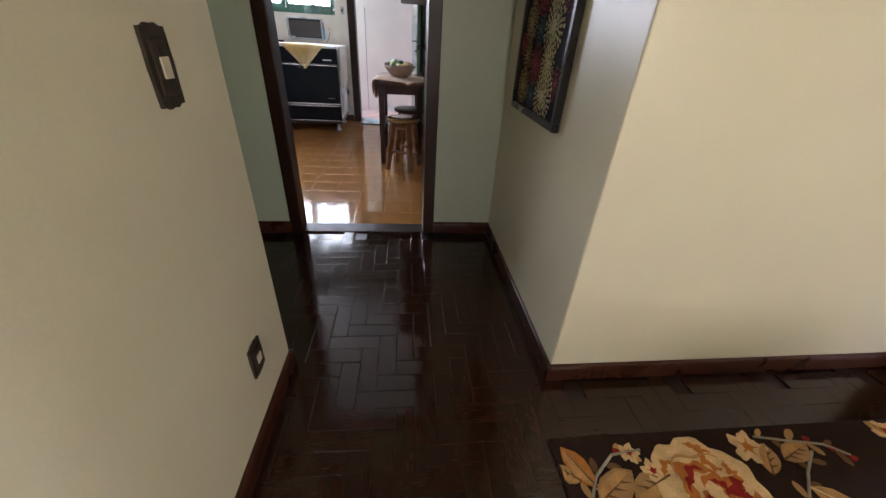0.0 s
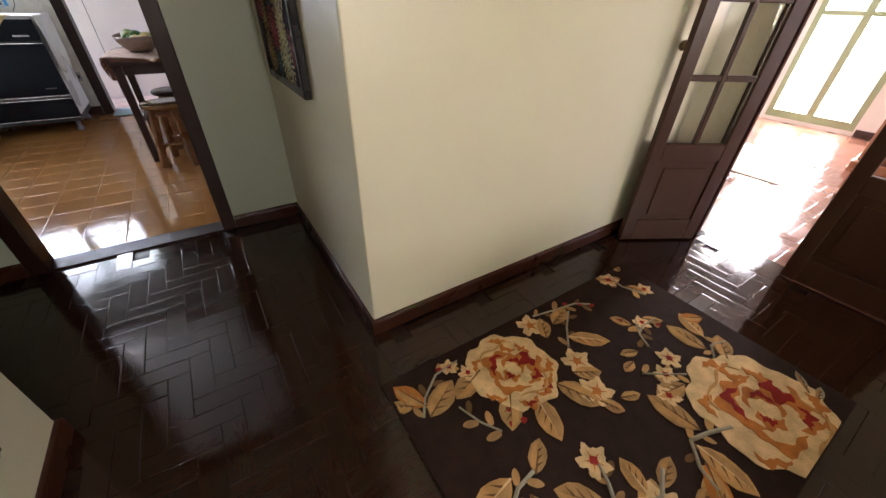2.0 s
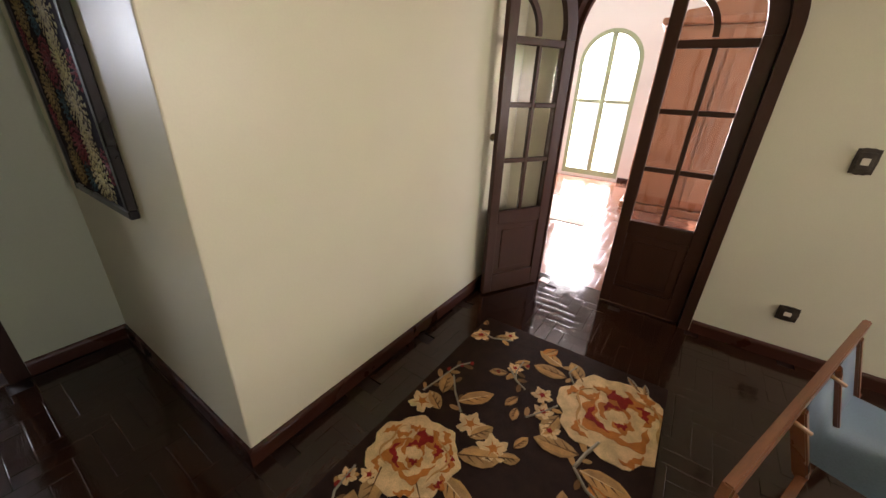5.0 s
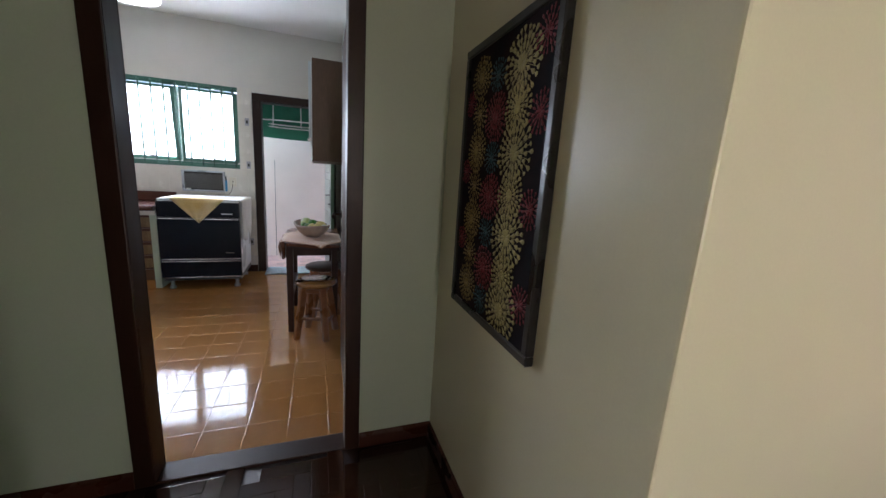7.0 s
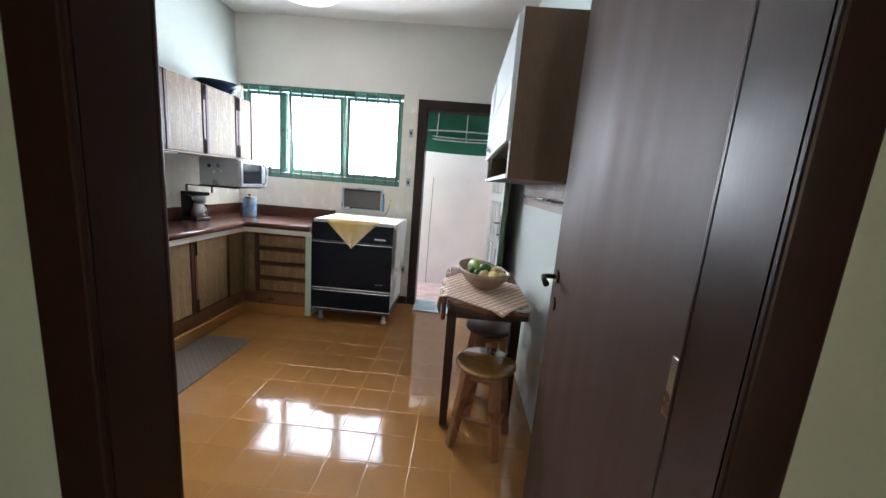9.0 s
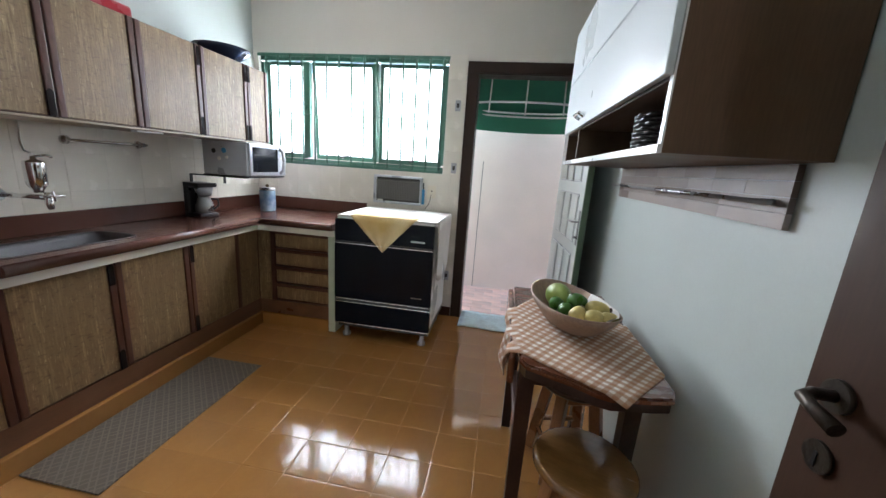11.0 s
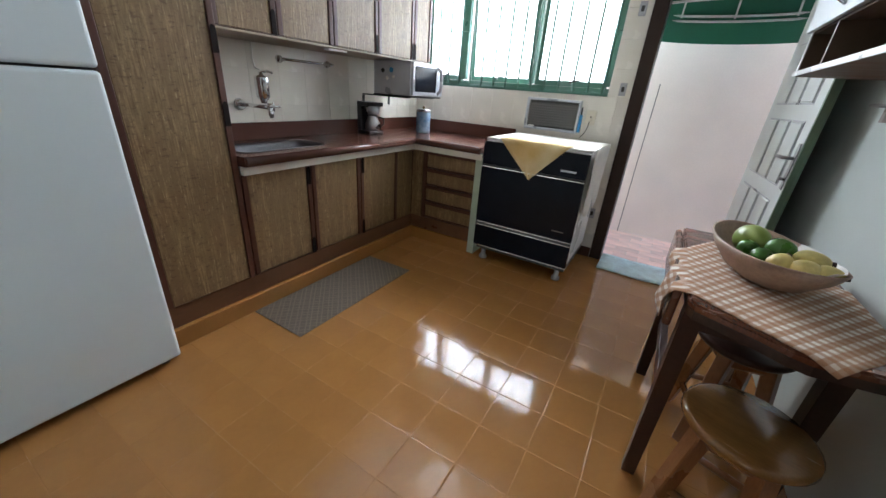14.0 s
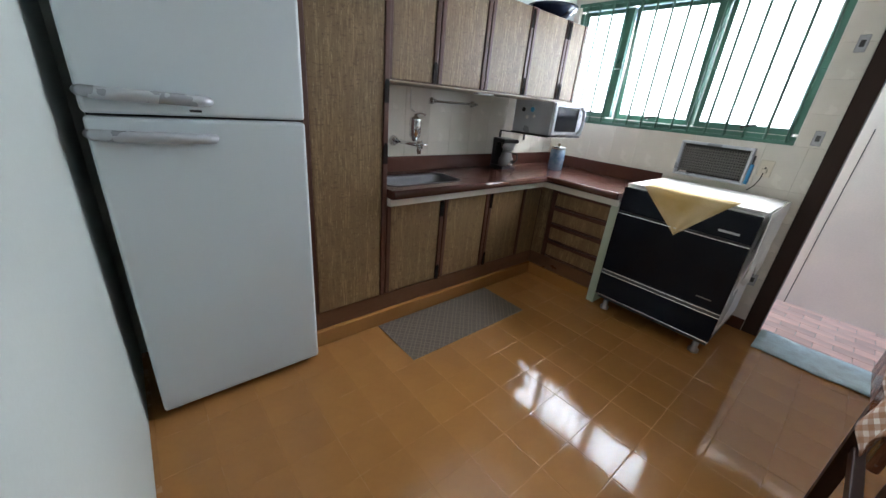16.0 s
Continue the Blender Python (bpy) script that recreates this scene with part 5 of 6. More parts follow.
def arched_leaf(name, matrix, flip, label, handle):
    """A half-arch glazed leaf in its own plane: u from the hinge to the meeting stile, built on x = depth."""
    ob = tagged(new(name), label, "door", "", "structure")
    ob.matrix_basis = matrix
    W, R, t = 0.452, 0.452, 0.038
    s = -1 if flip else 1

    def bar(u0, u1, z0, z1, nm="rail", x0=0.0, x1=t, parent=ob):
        a, b = sorted((s * u0, s * u1))
        return part(nm, B(x0, x1, a, b, z0, z1, bevel=0.003, segments=1), ARCH_WOOD, parent)

    zs = AS
    bar(0.0, 0.070, 0.012, zs, "stile")
    bar(W - 0.062, W, 0.012, zs + math.sqrt(R * R - (0.062) ** 2) - 0.001, "stile")
    bar(0.070, W - 0.062, 0.012, 0.14, "rail")
    bar(0.070, W - 0.062, 0.49, 0.575, "rail")
    pan = bar(0.0701, W - 0.0621, 0.1401, 0.4899, "panel", 0.010, t - 0.010)
    bar(0.115, W - 0.105, 0.18, 0.45, "panel_field", 0.003, t - 0.003, pan)
    mid = (0.070 + W - 0.062) / 2
    bar(mid - 0.012, mid + 0.012, 0.575, zs - 0.01, "muntin", 0.006, t - 0.006)
    for z in (0.865, 1.165):
        bar(0.070, mid - 0.012, z, z + 0.026, "muntin", 0.006, t - 0.006)
        bar(mid + 0.012, W - 0.062, z, z + 0.026, "muntin", 0.006, t - 0.006)
    bar(0.070, W - 0.062, zs - 0.045, zs - 0.008, "muntin", 0.004, t - 0.004)
    # curved head: centre of the arch lies at the meeting edge
    cu = s * W
    a0, a1 = (90, 180) if s > 0 else (90, 0)
    part("arched_rail", band(bmesh.new(), cu, zs, R - 0.068, R, a0, a1, "x", 0.0, t, 20), ARCH_WOOD, ob)
    part("arched_muntin", band(bmesh.new(), cu, zs, 0.195, 0.222, a0, a1, "x", 0.006, t - 0.006, 14), ARCH_WOOD, ob)
    for ang in ((135,) if s > 0 else (45,)):
        c, sn = math.cos(radians(ang)), math.sin(radians(ang))
        pts = [(cu + c * r - sn * w, zs + sn * r + c * w) for r, w in ((0.215, -0.012), (R - 0.062, -0.012), (R - 0.062, 0.012), (0.215, 0.012))]
        part("radial_muntin", prism(bmesh.new(), pts, "x", 0.006, t - 0.006), ARCH_WOOD, ob)
    for u0, u1 in ((0.070, mid - 0.012), (mid + 0.012, W - 0.062)):
        for z0, z1 in ((0.575, 0.865), (0.891, 1.165), (1.191, zs - 0.045)):
            a, b = sorted((s * u0, s * u1))
            pane = part("pane", B(t / 2 - 0.002, t / 2 + 0.002, a, b, z0, z1), PANEL_GLASS, ob)
            pane.visible_shadow = False
    pane = part("pane", prism(bmesh.new(), [(cu - s * 0.062, zs - 0.008)] + arc(cu, zs, R - 0.066, a0 + (8 if s > 0 else -8), a1, 14), "x", t / 2 - 0.002, t / 2 + 0.002), PANEL_GLASS, ob)
    pane.visible_shadow = False
    if handle:
        y = s * (W - 0.032)
        part("lock_plate", B(-0.004, 0.0, y - 0.018, y + 0.018, 0.90, 1.06, bevel=0.002), BRASS, ob)
        part("knob", T([(0.0, y, 1.0), (-0.03, y, 1.0), (-0.045, y, 1.0), (-0.055, y, 1.0), (-0.062, y, 1.0)], [0.008, 0.009, 0.022, 0.023, 0.012], 14), BRASS, ob, "round bronze knob")
        part("key_knob", T([(0.0, y, 0.93), (-0.02, y, 0.93)], 0.009, 10), BRASS, ob)
    return ob


arched_leaf("door_3", pose(AX + 0.02, AC - AR + 0.018, 0), False, "closed dark arched door leaf with small glass panes", False)
arched_leaf("door_4", pose(AX - 0.006, AC + AR - 0.018, 0, 0, 0, -119), True, "open dark arched door leaf with small glass panes", True)

solid("threshold", B(AX + 0.002, AX + 0.148, AC - AR + 0.013, AC + AR - 0.013, -0.007, 0.0005), PARQUET, "dark wooden threshold under the arched doors", "threshold", "structure")

# ---- hall: wall plates ----
OLD_BRONZE = material("dark_cast_bronze_plate", (0.055, 0.042, 0.028), 0.5, metal=0.4, vary=0.4, scale=40, bump=0.5, grain_scale=120)


def cast_plate(name, x, y, z, w, h, turn, label, category):
    """Ornate cast plate with scalloped rim; faces -y before it is turned."""
    ob = thing(name, (x, y, z), label, category, "", turn)
    pts = []
    for k in range(40):
        a = 2 * math.pi * k / 40
        c, s = math.cos(a), math.sin(a)
        m = max(abs(c), abs(s))
        r = 1 / m * (1 - 0.14 * max(0.0, abs(math.sin(2 * a)) - 0.6)) * (1 + 0.018 * math.cos(10 * a))
        pts.append((w / 2 * r * c, h / 2 * r * s))
    bm = prism(bmesh.new(), pts, "y", -0.007, -0.0005)
    part("plate", bm, OLD_BRONZE, ob)
    part("rim", B(-w * 0.34, w * 0.34, -0.011, -0.0072, -h * 0.34, h * 0.34, bevel=0.003), OLD_BRONZE, ob)
    part("insert", B(-w * 0.17, w * 0.17, -0.014, -0.0105, -h * 0.13, h * 0.13, bevel=0.001, segments=1), IVORY, ob, "ivory insert")
    return ob


cast_plate("light_switch", 0.0205, 2.765, 1.04, 0.075, 0.135, 90, "ornate dark bronze switch plate with ivory rocker", "light switch")
cast_plate("wall_socket", 0.0205, 2.785, 0.285, 0.075, 0.11, 90, "ornate dark bronze socket plate near the floor", "socket")
cast_plate("light_switch", 2.9295, 1.304, 1.03, 0.075, 0.11, -90, "ornate dark bronze switch plate with ivory rocker", "light switch")
cast_plate("wall_socket", 2.9295, 1.302, 0.268, 0.085, 0.08, -90, "ornate dark bronze socket plate near the floor", "socket")

# ---- hall: picture ----


def burst(bm, cx, cy, r, z, rnd, rows=4):
    """A flower of slim drop-shaped petals in rings, all grown from one middle."""
    middle = bm.verts.new((cx, cy, z))
    for k in range(rows):
        n = (9, 15, 21, 26)[k] if rows == 4 else (8, 13, 18)[k]
        r0, reach, w, zk = r * k / rows + r * 0.03, r * (k + 1.25) / (rows + 0.25), r * 0.075, z + 0.0005 * (rows - k)
        off = rnd.random()
        for i in range(n):
            g = 2 * math.pi * (i + off + rnd.uniform(-0.15, 0.15)) / n
            r1 = reach * rnd.uniform(0.9, 1.04)
            c, s = math.cos(g), math.sin(g)
            prof = ((r0, 0.15), (r0 + (r1 - r0) * 0.45, 0.8), (r0 + (r1 - r0) * 0.75, 1.0), (r1, 0.0), (r0 + (r1 - r0) * 0.75, -1.0), (r0 + (r1 - r0) * 0.45, -0.8), (r0, -0.15))
            vs = [bm.verts.new((cx + c * q - s * w * e, cy + s * q + c * w * e, zk)) for q, e in prof]
            top = bm.verts.new((cx + c * (r0 * 0.4 + r1 * 0.6), cy + s * (r0 * 0.4 + r1 * 0.6), zk + 0.0025))
            for m in range(len(vs) - 1):
                bm.faces.new((vs[m], vs[m + 1], top))
            bm.faces.new((vs[-1], vs[0], top))
            bm.faces.new((middle, vs[0], vs[-1]))


PAINT = {
    "gold": material("ochre_paint", (0.26, 0.185, 0.06), 0.5, vary=0.25, scale=30),
    "cream": material("cream_yellow_paint", (0.37, 0.32, 0.125), 0.5, vary=0.2, scale=30),
    "red": material("crimson_paint", (0.20, 0.022, 0.035), 0.5, vary=0.3, scale=30),
    "teal": material("deep_teal_paint", (0.025, 0.085, 0.11), 0.5, vary=0.3, scale=30),
}
PW, PH = 0.57, 0.935
picture = thing("picture", (0.999, 3.555, 0.838), "black framed picture of gold and red starburst flowers", "picture", "", -90)
bm = bmesh.new()
for a in ((-PW / 2, PW / 2, 0, 0.028), (-PW / 2, PW / 2, PH - 0.028, PH), (-PW / 2, -PW / 2 + 0.028, 0.028, PH - 0.028), (PW / 2 - 0.028, PW / 2, 0.028, PH - 0.028)):
    box(bm, a[0], a[1], -0.028, 0.0, a[2], a[3], bevel=0.004, segments=1)
part("frame", bm, material("black_lacquered_frame", (0.012, 0.011, 0.012), 0.3, vary=0.2), picture)
part("canvas", B(-PW / 2 + 0.02, PW / 2 - 0.02, -0.020, -0.012, 0.02, PH - 0.02), material("dark_navy_canvas", (0.010, 0.012, 0.018), 0.8, vary=0.4, scale=9, second=(0.022, 0.009, 0.012), ior=1.25), picture)
rnd = random.Random(11)
columns = (
    ("teal", 0.44, (0.06, 0.33, 0.60, 0.88), 0.055), ("red", 0.45, (0.19, 0.46, 0.74), 0.078), ("red", 0.93, (0.14, 0.44, 0.72, 0.93), 0.058), ("red", 0.06, (0.27, 0.55, 0.82), 0.045),
    ("gold", 0.21, (0.09, 0.36, 0.63, 0.90), 0.074), ("gold", 0.22, (0.225, 0.495, 0.765), 0.058), ("cream", 0.71, (0.20, 0.475, 0.75), 0.072), ("cream", 0.72, (0.075, 0.335, 0.61, 0.88), 0.098),
)
for k, (tone, u, vs, r) in enumerate(columns):
    for v in vs:
        bm = bmesh.new()
        cx, cz = (u - 0.5) * (PW - 0.06), 0.03 + v * (PH - 0.06)
        burst(bm, cx, cz, min(r, PW / 2 - 0.03 - abs(cx) + 0.035), 0.0, rnd, 4 if r > 0.07 else 3)
        bmesh.ops.transform(bm, matrix=Matrix(((1, 0, 0, 0), (0, 0, -1, -0.0202 - 0.0004 * k), (0, 1, 0, 0), (0, 0, 0, 1))), verts=bm.verts)
        out = [vt for vt in bm.verts if abs(vt.co.x) > PW / 2 - 0.029 or not 0.029 < vt.co.z < PH - 0.029]
        bmesh.ops.delete(bm, geom=out, context="VERTS")
        part("starburst", bm, PAINT[tone], picture)

# ---- hall: floral rug ----
RUG = {n: material("rug_" + n, c, 0.95, vary=0.22, scale=22, grain=0.22, grain_scale=420, bump=0.6, ior=1.2) for n, c in (
    ("ground", (0.027, 0.0145, 0.011)), ("cream", (0.66, 0.465, 0.245)), ("orange", (0.46, 0.165, 0.035)), ("red", (0.26, 0.022, 0.018)), ("tan", (0.38, 0.225, 0.095)), ("ochre", (0.48, 0.27, 0.10)), ("sage", (0.30, 0.27, 0.20)), ("brown", (0.15, 0.082, 0.035)))}
rug = thing("rug", (1.61, 2.184, 0.0), "dark brown wool rug with large cream and orange roses", "rug")
part("rug_base", B(-0.695, 0.695, -0.472, 0.472, 0.0, 0.010, bevel=0.004), RUG["ground"], rug)
rnd = random.Random(4)


import itertools

LAYER = itertools.count()


def patch(name, outline, tone, z, parent, thick=0.0016):
    z += 0.000004 * (next(LAYER) % 150)
    return part(name, prism(bmesh.new(), [(x - 1.61, y - 2.184) for x, y in outline], "z", 0.009, 0.009 + z + thick), RUG[tone], parent)


def clipped(outline):
    return [(min(max(x, 0.922), 2.298), min(max(y, 1.719), 2.648)) for x, y in outline]


def leaf(x, y, ang, length, width, tone="tan"):
    a = radians(ang)
    c, s = math.cos(a), math.sin(a)
    prof = [(0, 0), (0.15, 0.5), (0.35, 0.92), (0.55, 1.0), (0.75, 0.72), (0.9, 0.32), (1, 0)]
    up = [(u * length, w * width / 2 * (1 + 0.12 * math.sin(9 * u))) for u, w in prof]
    down = [(u * length, -w * width / 2 * (1 + 0.10 * math.cos(8 * u))) for u, w in reversed(prof[1:-1])]
    lf = patch("leaf", clipped([(x + c * u - s * v, y + s * u + c * v) for u, v in up + down]), tone, 0.0012, rug)
    shade = {"tan": "ochre", "ochre": "tan", "orange": "ochre", "sage": "tan"}[tone]
    inner = [(0.06 * length, 0.0)] + [(u * 0.92 * length + 0.03 * length, v * 0.62 + 0.05 * width) for u, v in ((q / length, w) for q, w in up[1:-1])] + [(0.93 * length, 0.0)]
    patch("blade", clipped([(x + c * u - s * v, y + s * u + c * v) for u, v in inner]), shade, 0.0018, lf)
    for k in range(3):
        u0, u1 = length * (0.22 + 0.2 * k), length * (0.40 + 0.2 * k)
        v1 = -width * (0.36 - 0.06 * k)
        p, q = (x + c * u0, y + s * u0), (x + c * u1 - s * v1, y + s * u1 + c * v1)
        d = Vector((q[0] - p[0], q[1] - p[1], 0)).normalized() * 0.004
        patch("vein", clipped([(p[0] - d.y, p[1] + d.x), (p[0] + d.y, p[1] - d.x), q]), "brown" if tone != "orange" else "tan", 0.0020, lf)
    patch("vein", clipped([(x + s * 0.0035, y - c * 0.0035), (x + c * length * 0.85, y + s * length * 0.85), (x - s * 0.0035, y + c * 0.0035)]), "cream" if tone == "ochre" else "brown", 0.0024, lf)


def stem(points, tone="sage", r=0.0045):
    pts = [Vector((x - 1.61, y - 2.184, 0.0104)) for x, y in points]
    fine = []
    for a, b in zip(pts, pts[1:]):
        fine += [a.lerp(b, k / 3) for k in range(3)]
    part("stem", T(fine + [pts[-1]], r, 6), RUG[tone], rug)
    g = random.Random(int(1000 * points[0][0] + 77 * points[-1][1]))
    for a, b in zip(points, points[1:]):
        d = Vector((b[0] - a[0], b[1] - a[1])).normalized()
        for f, sgn in ((0.25, 1), (0.7, -1)):
            size = g.uniform(0.016, 0.026)
            x, y = a[0] + (b[0] - a[0]) * f - d.y * sgn * size, a[1] + (b[1] - a[1]) * f + d.x * sgn * size
            patch("leaflet", blob(x, y, size, size * 0.55, math.degrees(math.atan2(d.y, d.x)) + sgn * 50, 2, 0.08, 16), g.choice(("tan", "ochre", "brown", "tan")), 0.0010 + 0.0001 * g.random(), rug)


def blob(cx, cy, rx, ry, turn, lobes, depth, n=48, seed=0):
    a0 = radians(turn)
    out = []
    for k in range(n):
        a = 2 * math.pi * k / n
        r = 1 + depth * math.cos(lobes * a + seed) + 0.5 * depth * math.cos((lobes * 2 + 1) * a + 2 * seed)
        u, v = rx * r * math.cos(a), ry * r * math.sin(a)
        out.append((cx + u * math.cos(a0) - v * math.sin(a0), cy + u * math.sin(a0) + v * math.cos(a0)))
    return clipped(out)


def swirl(cx, cy, r, a0, a1, w, n=10, wob=0.0):
    """A tapering arc, the shaded fold of a petal."""
    up, dn = [], []
    for k in range(n + 1):
        f = k / n
        a = radians(a0 + (a1 - a0) * f)
        h = w * math.sin(math.pi * f) * (1 + 0.45 * math.sin(7 * f * math.pi + wob)) + 0.0008
        rr = r * (1 + 0.10 * math.sin(3 * math.pi * f + wob))
        up.append((cx + (rr + h) * math.cos(a), cy + (rr + h) * math.sin(a)))
        dn.append((cx + (rr - h * 0.5) * math.cos(a), cy + (rr - h * 0.5) * math.sin(a)))
    return clipped(up + list(reversed(dn)))


ROSE_FOLDS = (
    ("orange", -0.05, 0.00, 0.42, 95, 265, 0.12), ("red", -0.05, 0.00, 0.40, 130, 230, 0.06), ("orange", 0.00, 0.02, 0.22, -30, 200, 0.08), ("red", 0.00, 0.02, 0.21, 20, 140, 0.045),
    ("orange", 0.02, -0.08, 0.16, 180, 350, 0.08), ("red", 0.02, -0.08, 0.13, 200, 300, 0.05), ("orange", 0.00, -0.05, 0.52, 215, 330, 0.07), ("orange", 0.38, 0.46, 0.17, 100, 400, 0.14),
    ("red", 0.40, 0.48, 0.13, 120, 330, 0.12), ("orange", 0.10, 0.62, 0.45, 150, 215, 0.05), ("orange", 0.20, 0.05, 0.36, -60, 60, 0.10), ("red", 0.20, 0.05, 0.37, -40, 25, 0.055),
    ("orange", 0.25, -0.05, 0.60, -55, 20, 0.07), ("red", 0.25, -0.05, 0.61, -35, -5, 0.04), ("orange", -0.55, 0.45, 0.22, 20, 140, 0.06), ("orange", -0.20, 0.72, 0.20, 200, 330, 0.05),
    ("orange", 0.10, 0.82, 0.14, 190, 330, 0.05), ("orange", -0.60, -0.20, 0.25, 120, 230, 0.05), ("orange", -0.25, -0.58, 0.32, 230, 320, 0.05), ("orange", 0.35, -0.55, 0.28, 250, 360, 0.07),
    ("red", 0.35, -0.55, 0.28, 280, 330, 0.04), ("ochre", 0.00, 0.00, 0.72, 100, 200, 0.02), ("ochre", 0.00, 0.00, 0.76, -70, 40, 0.02), ("orange", 0.65, 0.35, 0.18, -80, 60, 0.07))


def rose(cx, cy, r, turn, seed):
    """A full cream rose, its petals drawn by orange and red folds."""
    rs = patch("rose", blob(cx, cy, r * 1.08, r * 1.02, turn, 7, 0.055, 60, seed), "cream", 0.0020, rug)
    c, s = math.cos(radians(turn)), math.sin(radians(turn))
    for i, (tone, u, v, rr, a0, a1, w) in enumerate(ROSE_FOLDS):
        x, y = cx + r * (c * u - s * v), cy + r * (s * u + c * v)
        patch("fold", swirl(x, y, r * rr, a0 + turn, a1 + turn, r * w * 1.5, 18, seed + 2.3 * i), tone, (0.0030 if tone == "orange" else 0.0038) + 0.00005 * i, rs)


def blossom(cx, cy, r, turn, tone="cream", heart="red"):
    f = patch("blossom", blob(cx, cy, r, r, turn, 5, 0.22, 40, 0.5), tone, 0.0014, rug)
    for i in range(5):
        a = radians(turn + 72 * i - 6)
        patch("streak", clipped([(cx + r * 0.15 * math.cos(a - 0.6), cy + r * 0.15 * math.sin(a - 0.6)), (cx + r * 0.75 * math.cos(a), cy + r * 0.75 * math.sin(a)), (cx + r * 0.15 * math.cos(a + 0.6), cy + r * 0.15 * math.sin(a + 0.6))]), "orange", 0.0022, f)
    patch("heart", blob(cx, cy, r * 0.30, r * 0.30, 0, 4, 0.15, 16), heart, 0.0028, f)


stem([(1.62, 2.42), (1.70, 2.50), (1.78, 2.56)])
stem([(1.27, 1.93), (1.33, 2.02), (1.35, 2.07)], r=0.006)
stem([(1.27, 1.93), (1.36, 1.93), (1.43, 1.92), (1.50, 1.96)], r=0.007)
stem([(1.27, 1.93), (1.32, 1.88)], r=0.006)
stem([(1.66, 1.96), (1.74, 1.94), (1.82, 1.91)], r=0.007)
stem([(1.66, 1.96), (1.60, 1.90), (1.58, 1.84)], r=0.006)
stem([(1.02, 2.10), (1.10, 2.15), (1.17, 2.16)], r=0.006)
stem([(1.17, 2.30), (1.13, 2.36), (1.10, 2.44)], r=0.004)
stem([(1.99, 2.37), (1.93, 2.31), (1.90, 2.25)])
stem([(2.07, 2.33), (1.98, 2.33), (1.93, 2.31)])
stem([(2.15, 2.62), (2.14, 2.54), (2.18, 2.45)])
stem([(0.98, 2.47), (1.02, 2.53), (1.10, 2.59), (1.20, 2.60)])
stem([(1.62, 2.62), (1.72, 2.60), (1.84, 2.58), (1.90, 2.54)])
stem([(1.76, 2.19), (1.83, 2.14), (1.90, 2.10)])
stem([(2.20, 2.10), (2.13, 2.12), (2.07, 2.08)])
for a in ((1.25, 2.52, 200, 0.15, 0.085), (1.29, 2.40, 232, 0.15, 0.085), (1.35, 2.33, 255, 0.16, 0.085, "ochre"), (1.45, 2.33, 300, 0.17, 0.09), (1.54, 2.33, 330, 0.11, 0.07), (1.66, 2.46, -40, 0.17, 0.075, "ochre"),
          (1.66, 2.54, 20, 0.13, 0.07), (1.58, 2.50, 60, 0.11, 0.07), (1.01, 2.50, 118, 0.14, 0.07, "orange"), (1.00, 2.46, 30, 0.16, 0.09), (0.97, 2.52, 150, 0.09, 0.05),
          (1.72, 1.96, 100, 0.17, 0.09, "tan"), (1.66, 1.94, -88, 0.17, 0.085, "ochre"), (1.63, 1.90, -130, 0.18, 0.075, "orange"), (1.85, 2.08, 170, 0.14, 0.075), (2.09, 2.12, 95, 0.16, 0.085), (2.15, 2.16, 70, 0.14, 0.075, "ochre"),
          (2.11, 2.05, 40, 0.13, 0.08), (1.28, 1.98, 130, 0.15, 0.08), (1.40, 1.94, 80, 0.11, 0.06, "ochre"), (1.45, 1.93, 20, 0.11, 0.055), (1.10, 2.18, 190, 0.15, 0.085, "ochre"), (1.12, 2.12, 260, 0.13, 0.07),
          (1.17, 2.15, 40, 0.11, 0.06), (1.95, 2.36, 120, 0.09, 0.05), (2.02, 2.36, -40, 0.09, 0.045), (2.16, 2.53, -60, 0.10, 0.055), (2.14, 2.58, 130, 0.09, 0.05), (2.23, 2.62, 60, 0.06, 0.045), (1.53, 2.20, -60, 0.08, 0.05), (1.60, 2.17, -20, 0.08, 0.04),
          (2.26, 2.22, 150, 0.10, 0.06, "orange"), (1.47, 1.83, 20, 0.10, 0.05), (1.55, 1.78, 60, 0.08, 0.045), (2.20, 1.82, 40, 0.10, 0.03, "sage"), (2.18, 1.79, 10, 0.09, 0.03, "sage"), (1.84, 2.26, 160, 0.08, 0.04), (1.78, 2.24, 190, 0.07, 0.04)):
    leaf(*a)
rose(1.358, 2.462, 0.157, -49, 3)
rose(1.99, 1.88, 0.222, -49, 8)
rose(1.12, 1.82, 0.10, 60, 12)
blossom(1.594, 2.357, 0.050, 10, heart="orange")
blossom(1.550, 2.232, 0.052, 40, heart="orange")
blossom(1.570, 2.585, 0.050, 0, heart="orange")
for a in ((1.159, 2.592, 0.028, 0), (1.205, 2.535, 0.030, 30), (1.830, 2.140, 0.036, 10), (1.915, 2.175, 0.040, 50), (1.755, 2.085, 0.036, 20), (2.215, 2.47, 0.034, 0), (1.345, 2.085, 0.045, 15), (2.125, 2.605, 0.042, 40), (2.00, 2.345, 0.032, 0)):
    blossom(*a)
blossom(1.335, 1.845, 0.075, 30, "cream", "tan")
blossom(1.405, 1.905, 0.052, 70, "cream", "tan")
for x, y in ((1.24, 2.345), (1.215, 2.30), (1.255, 2.29), (1.86, 2.565), (1.90, 2.53), (1.80, 2.60), (2.05, 2.30), (1.93, 2.40), (1.12, 2.60)):
    patch("bud", blob(x, y, 0.012, 0.010, 0, 3, 0.1, 14), "red", 0.0020, rug)

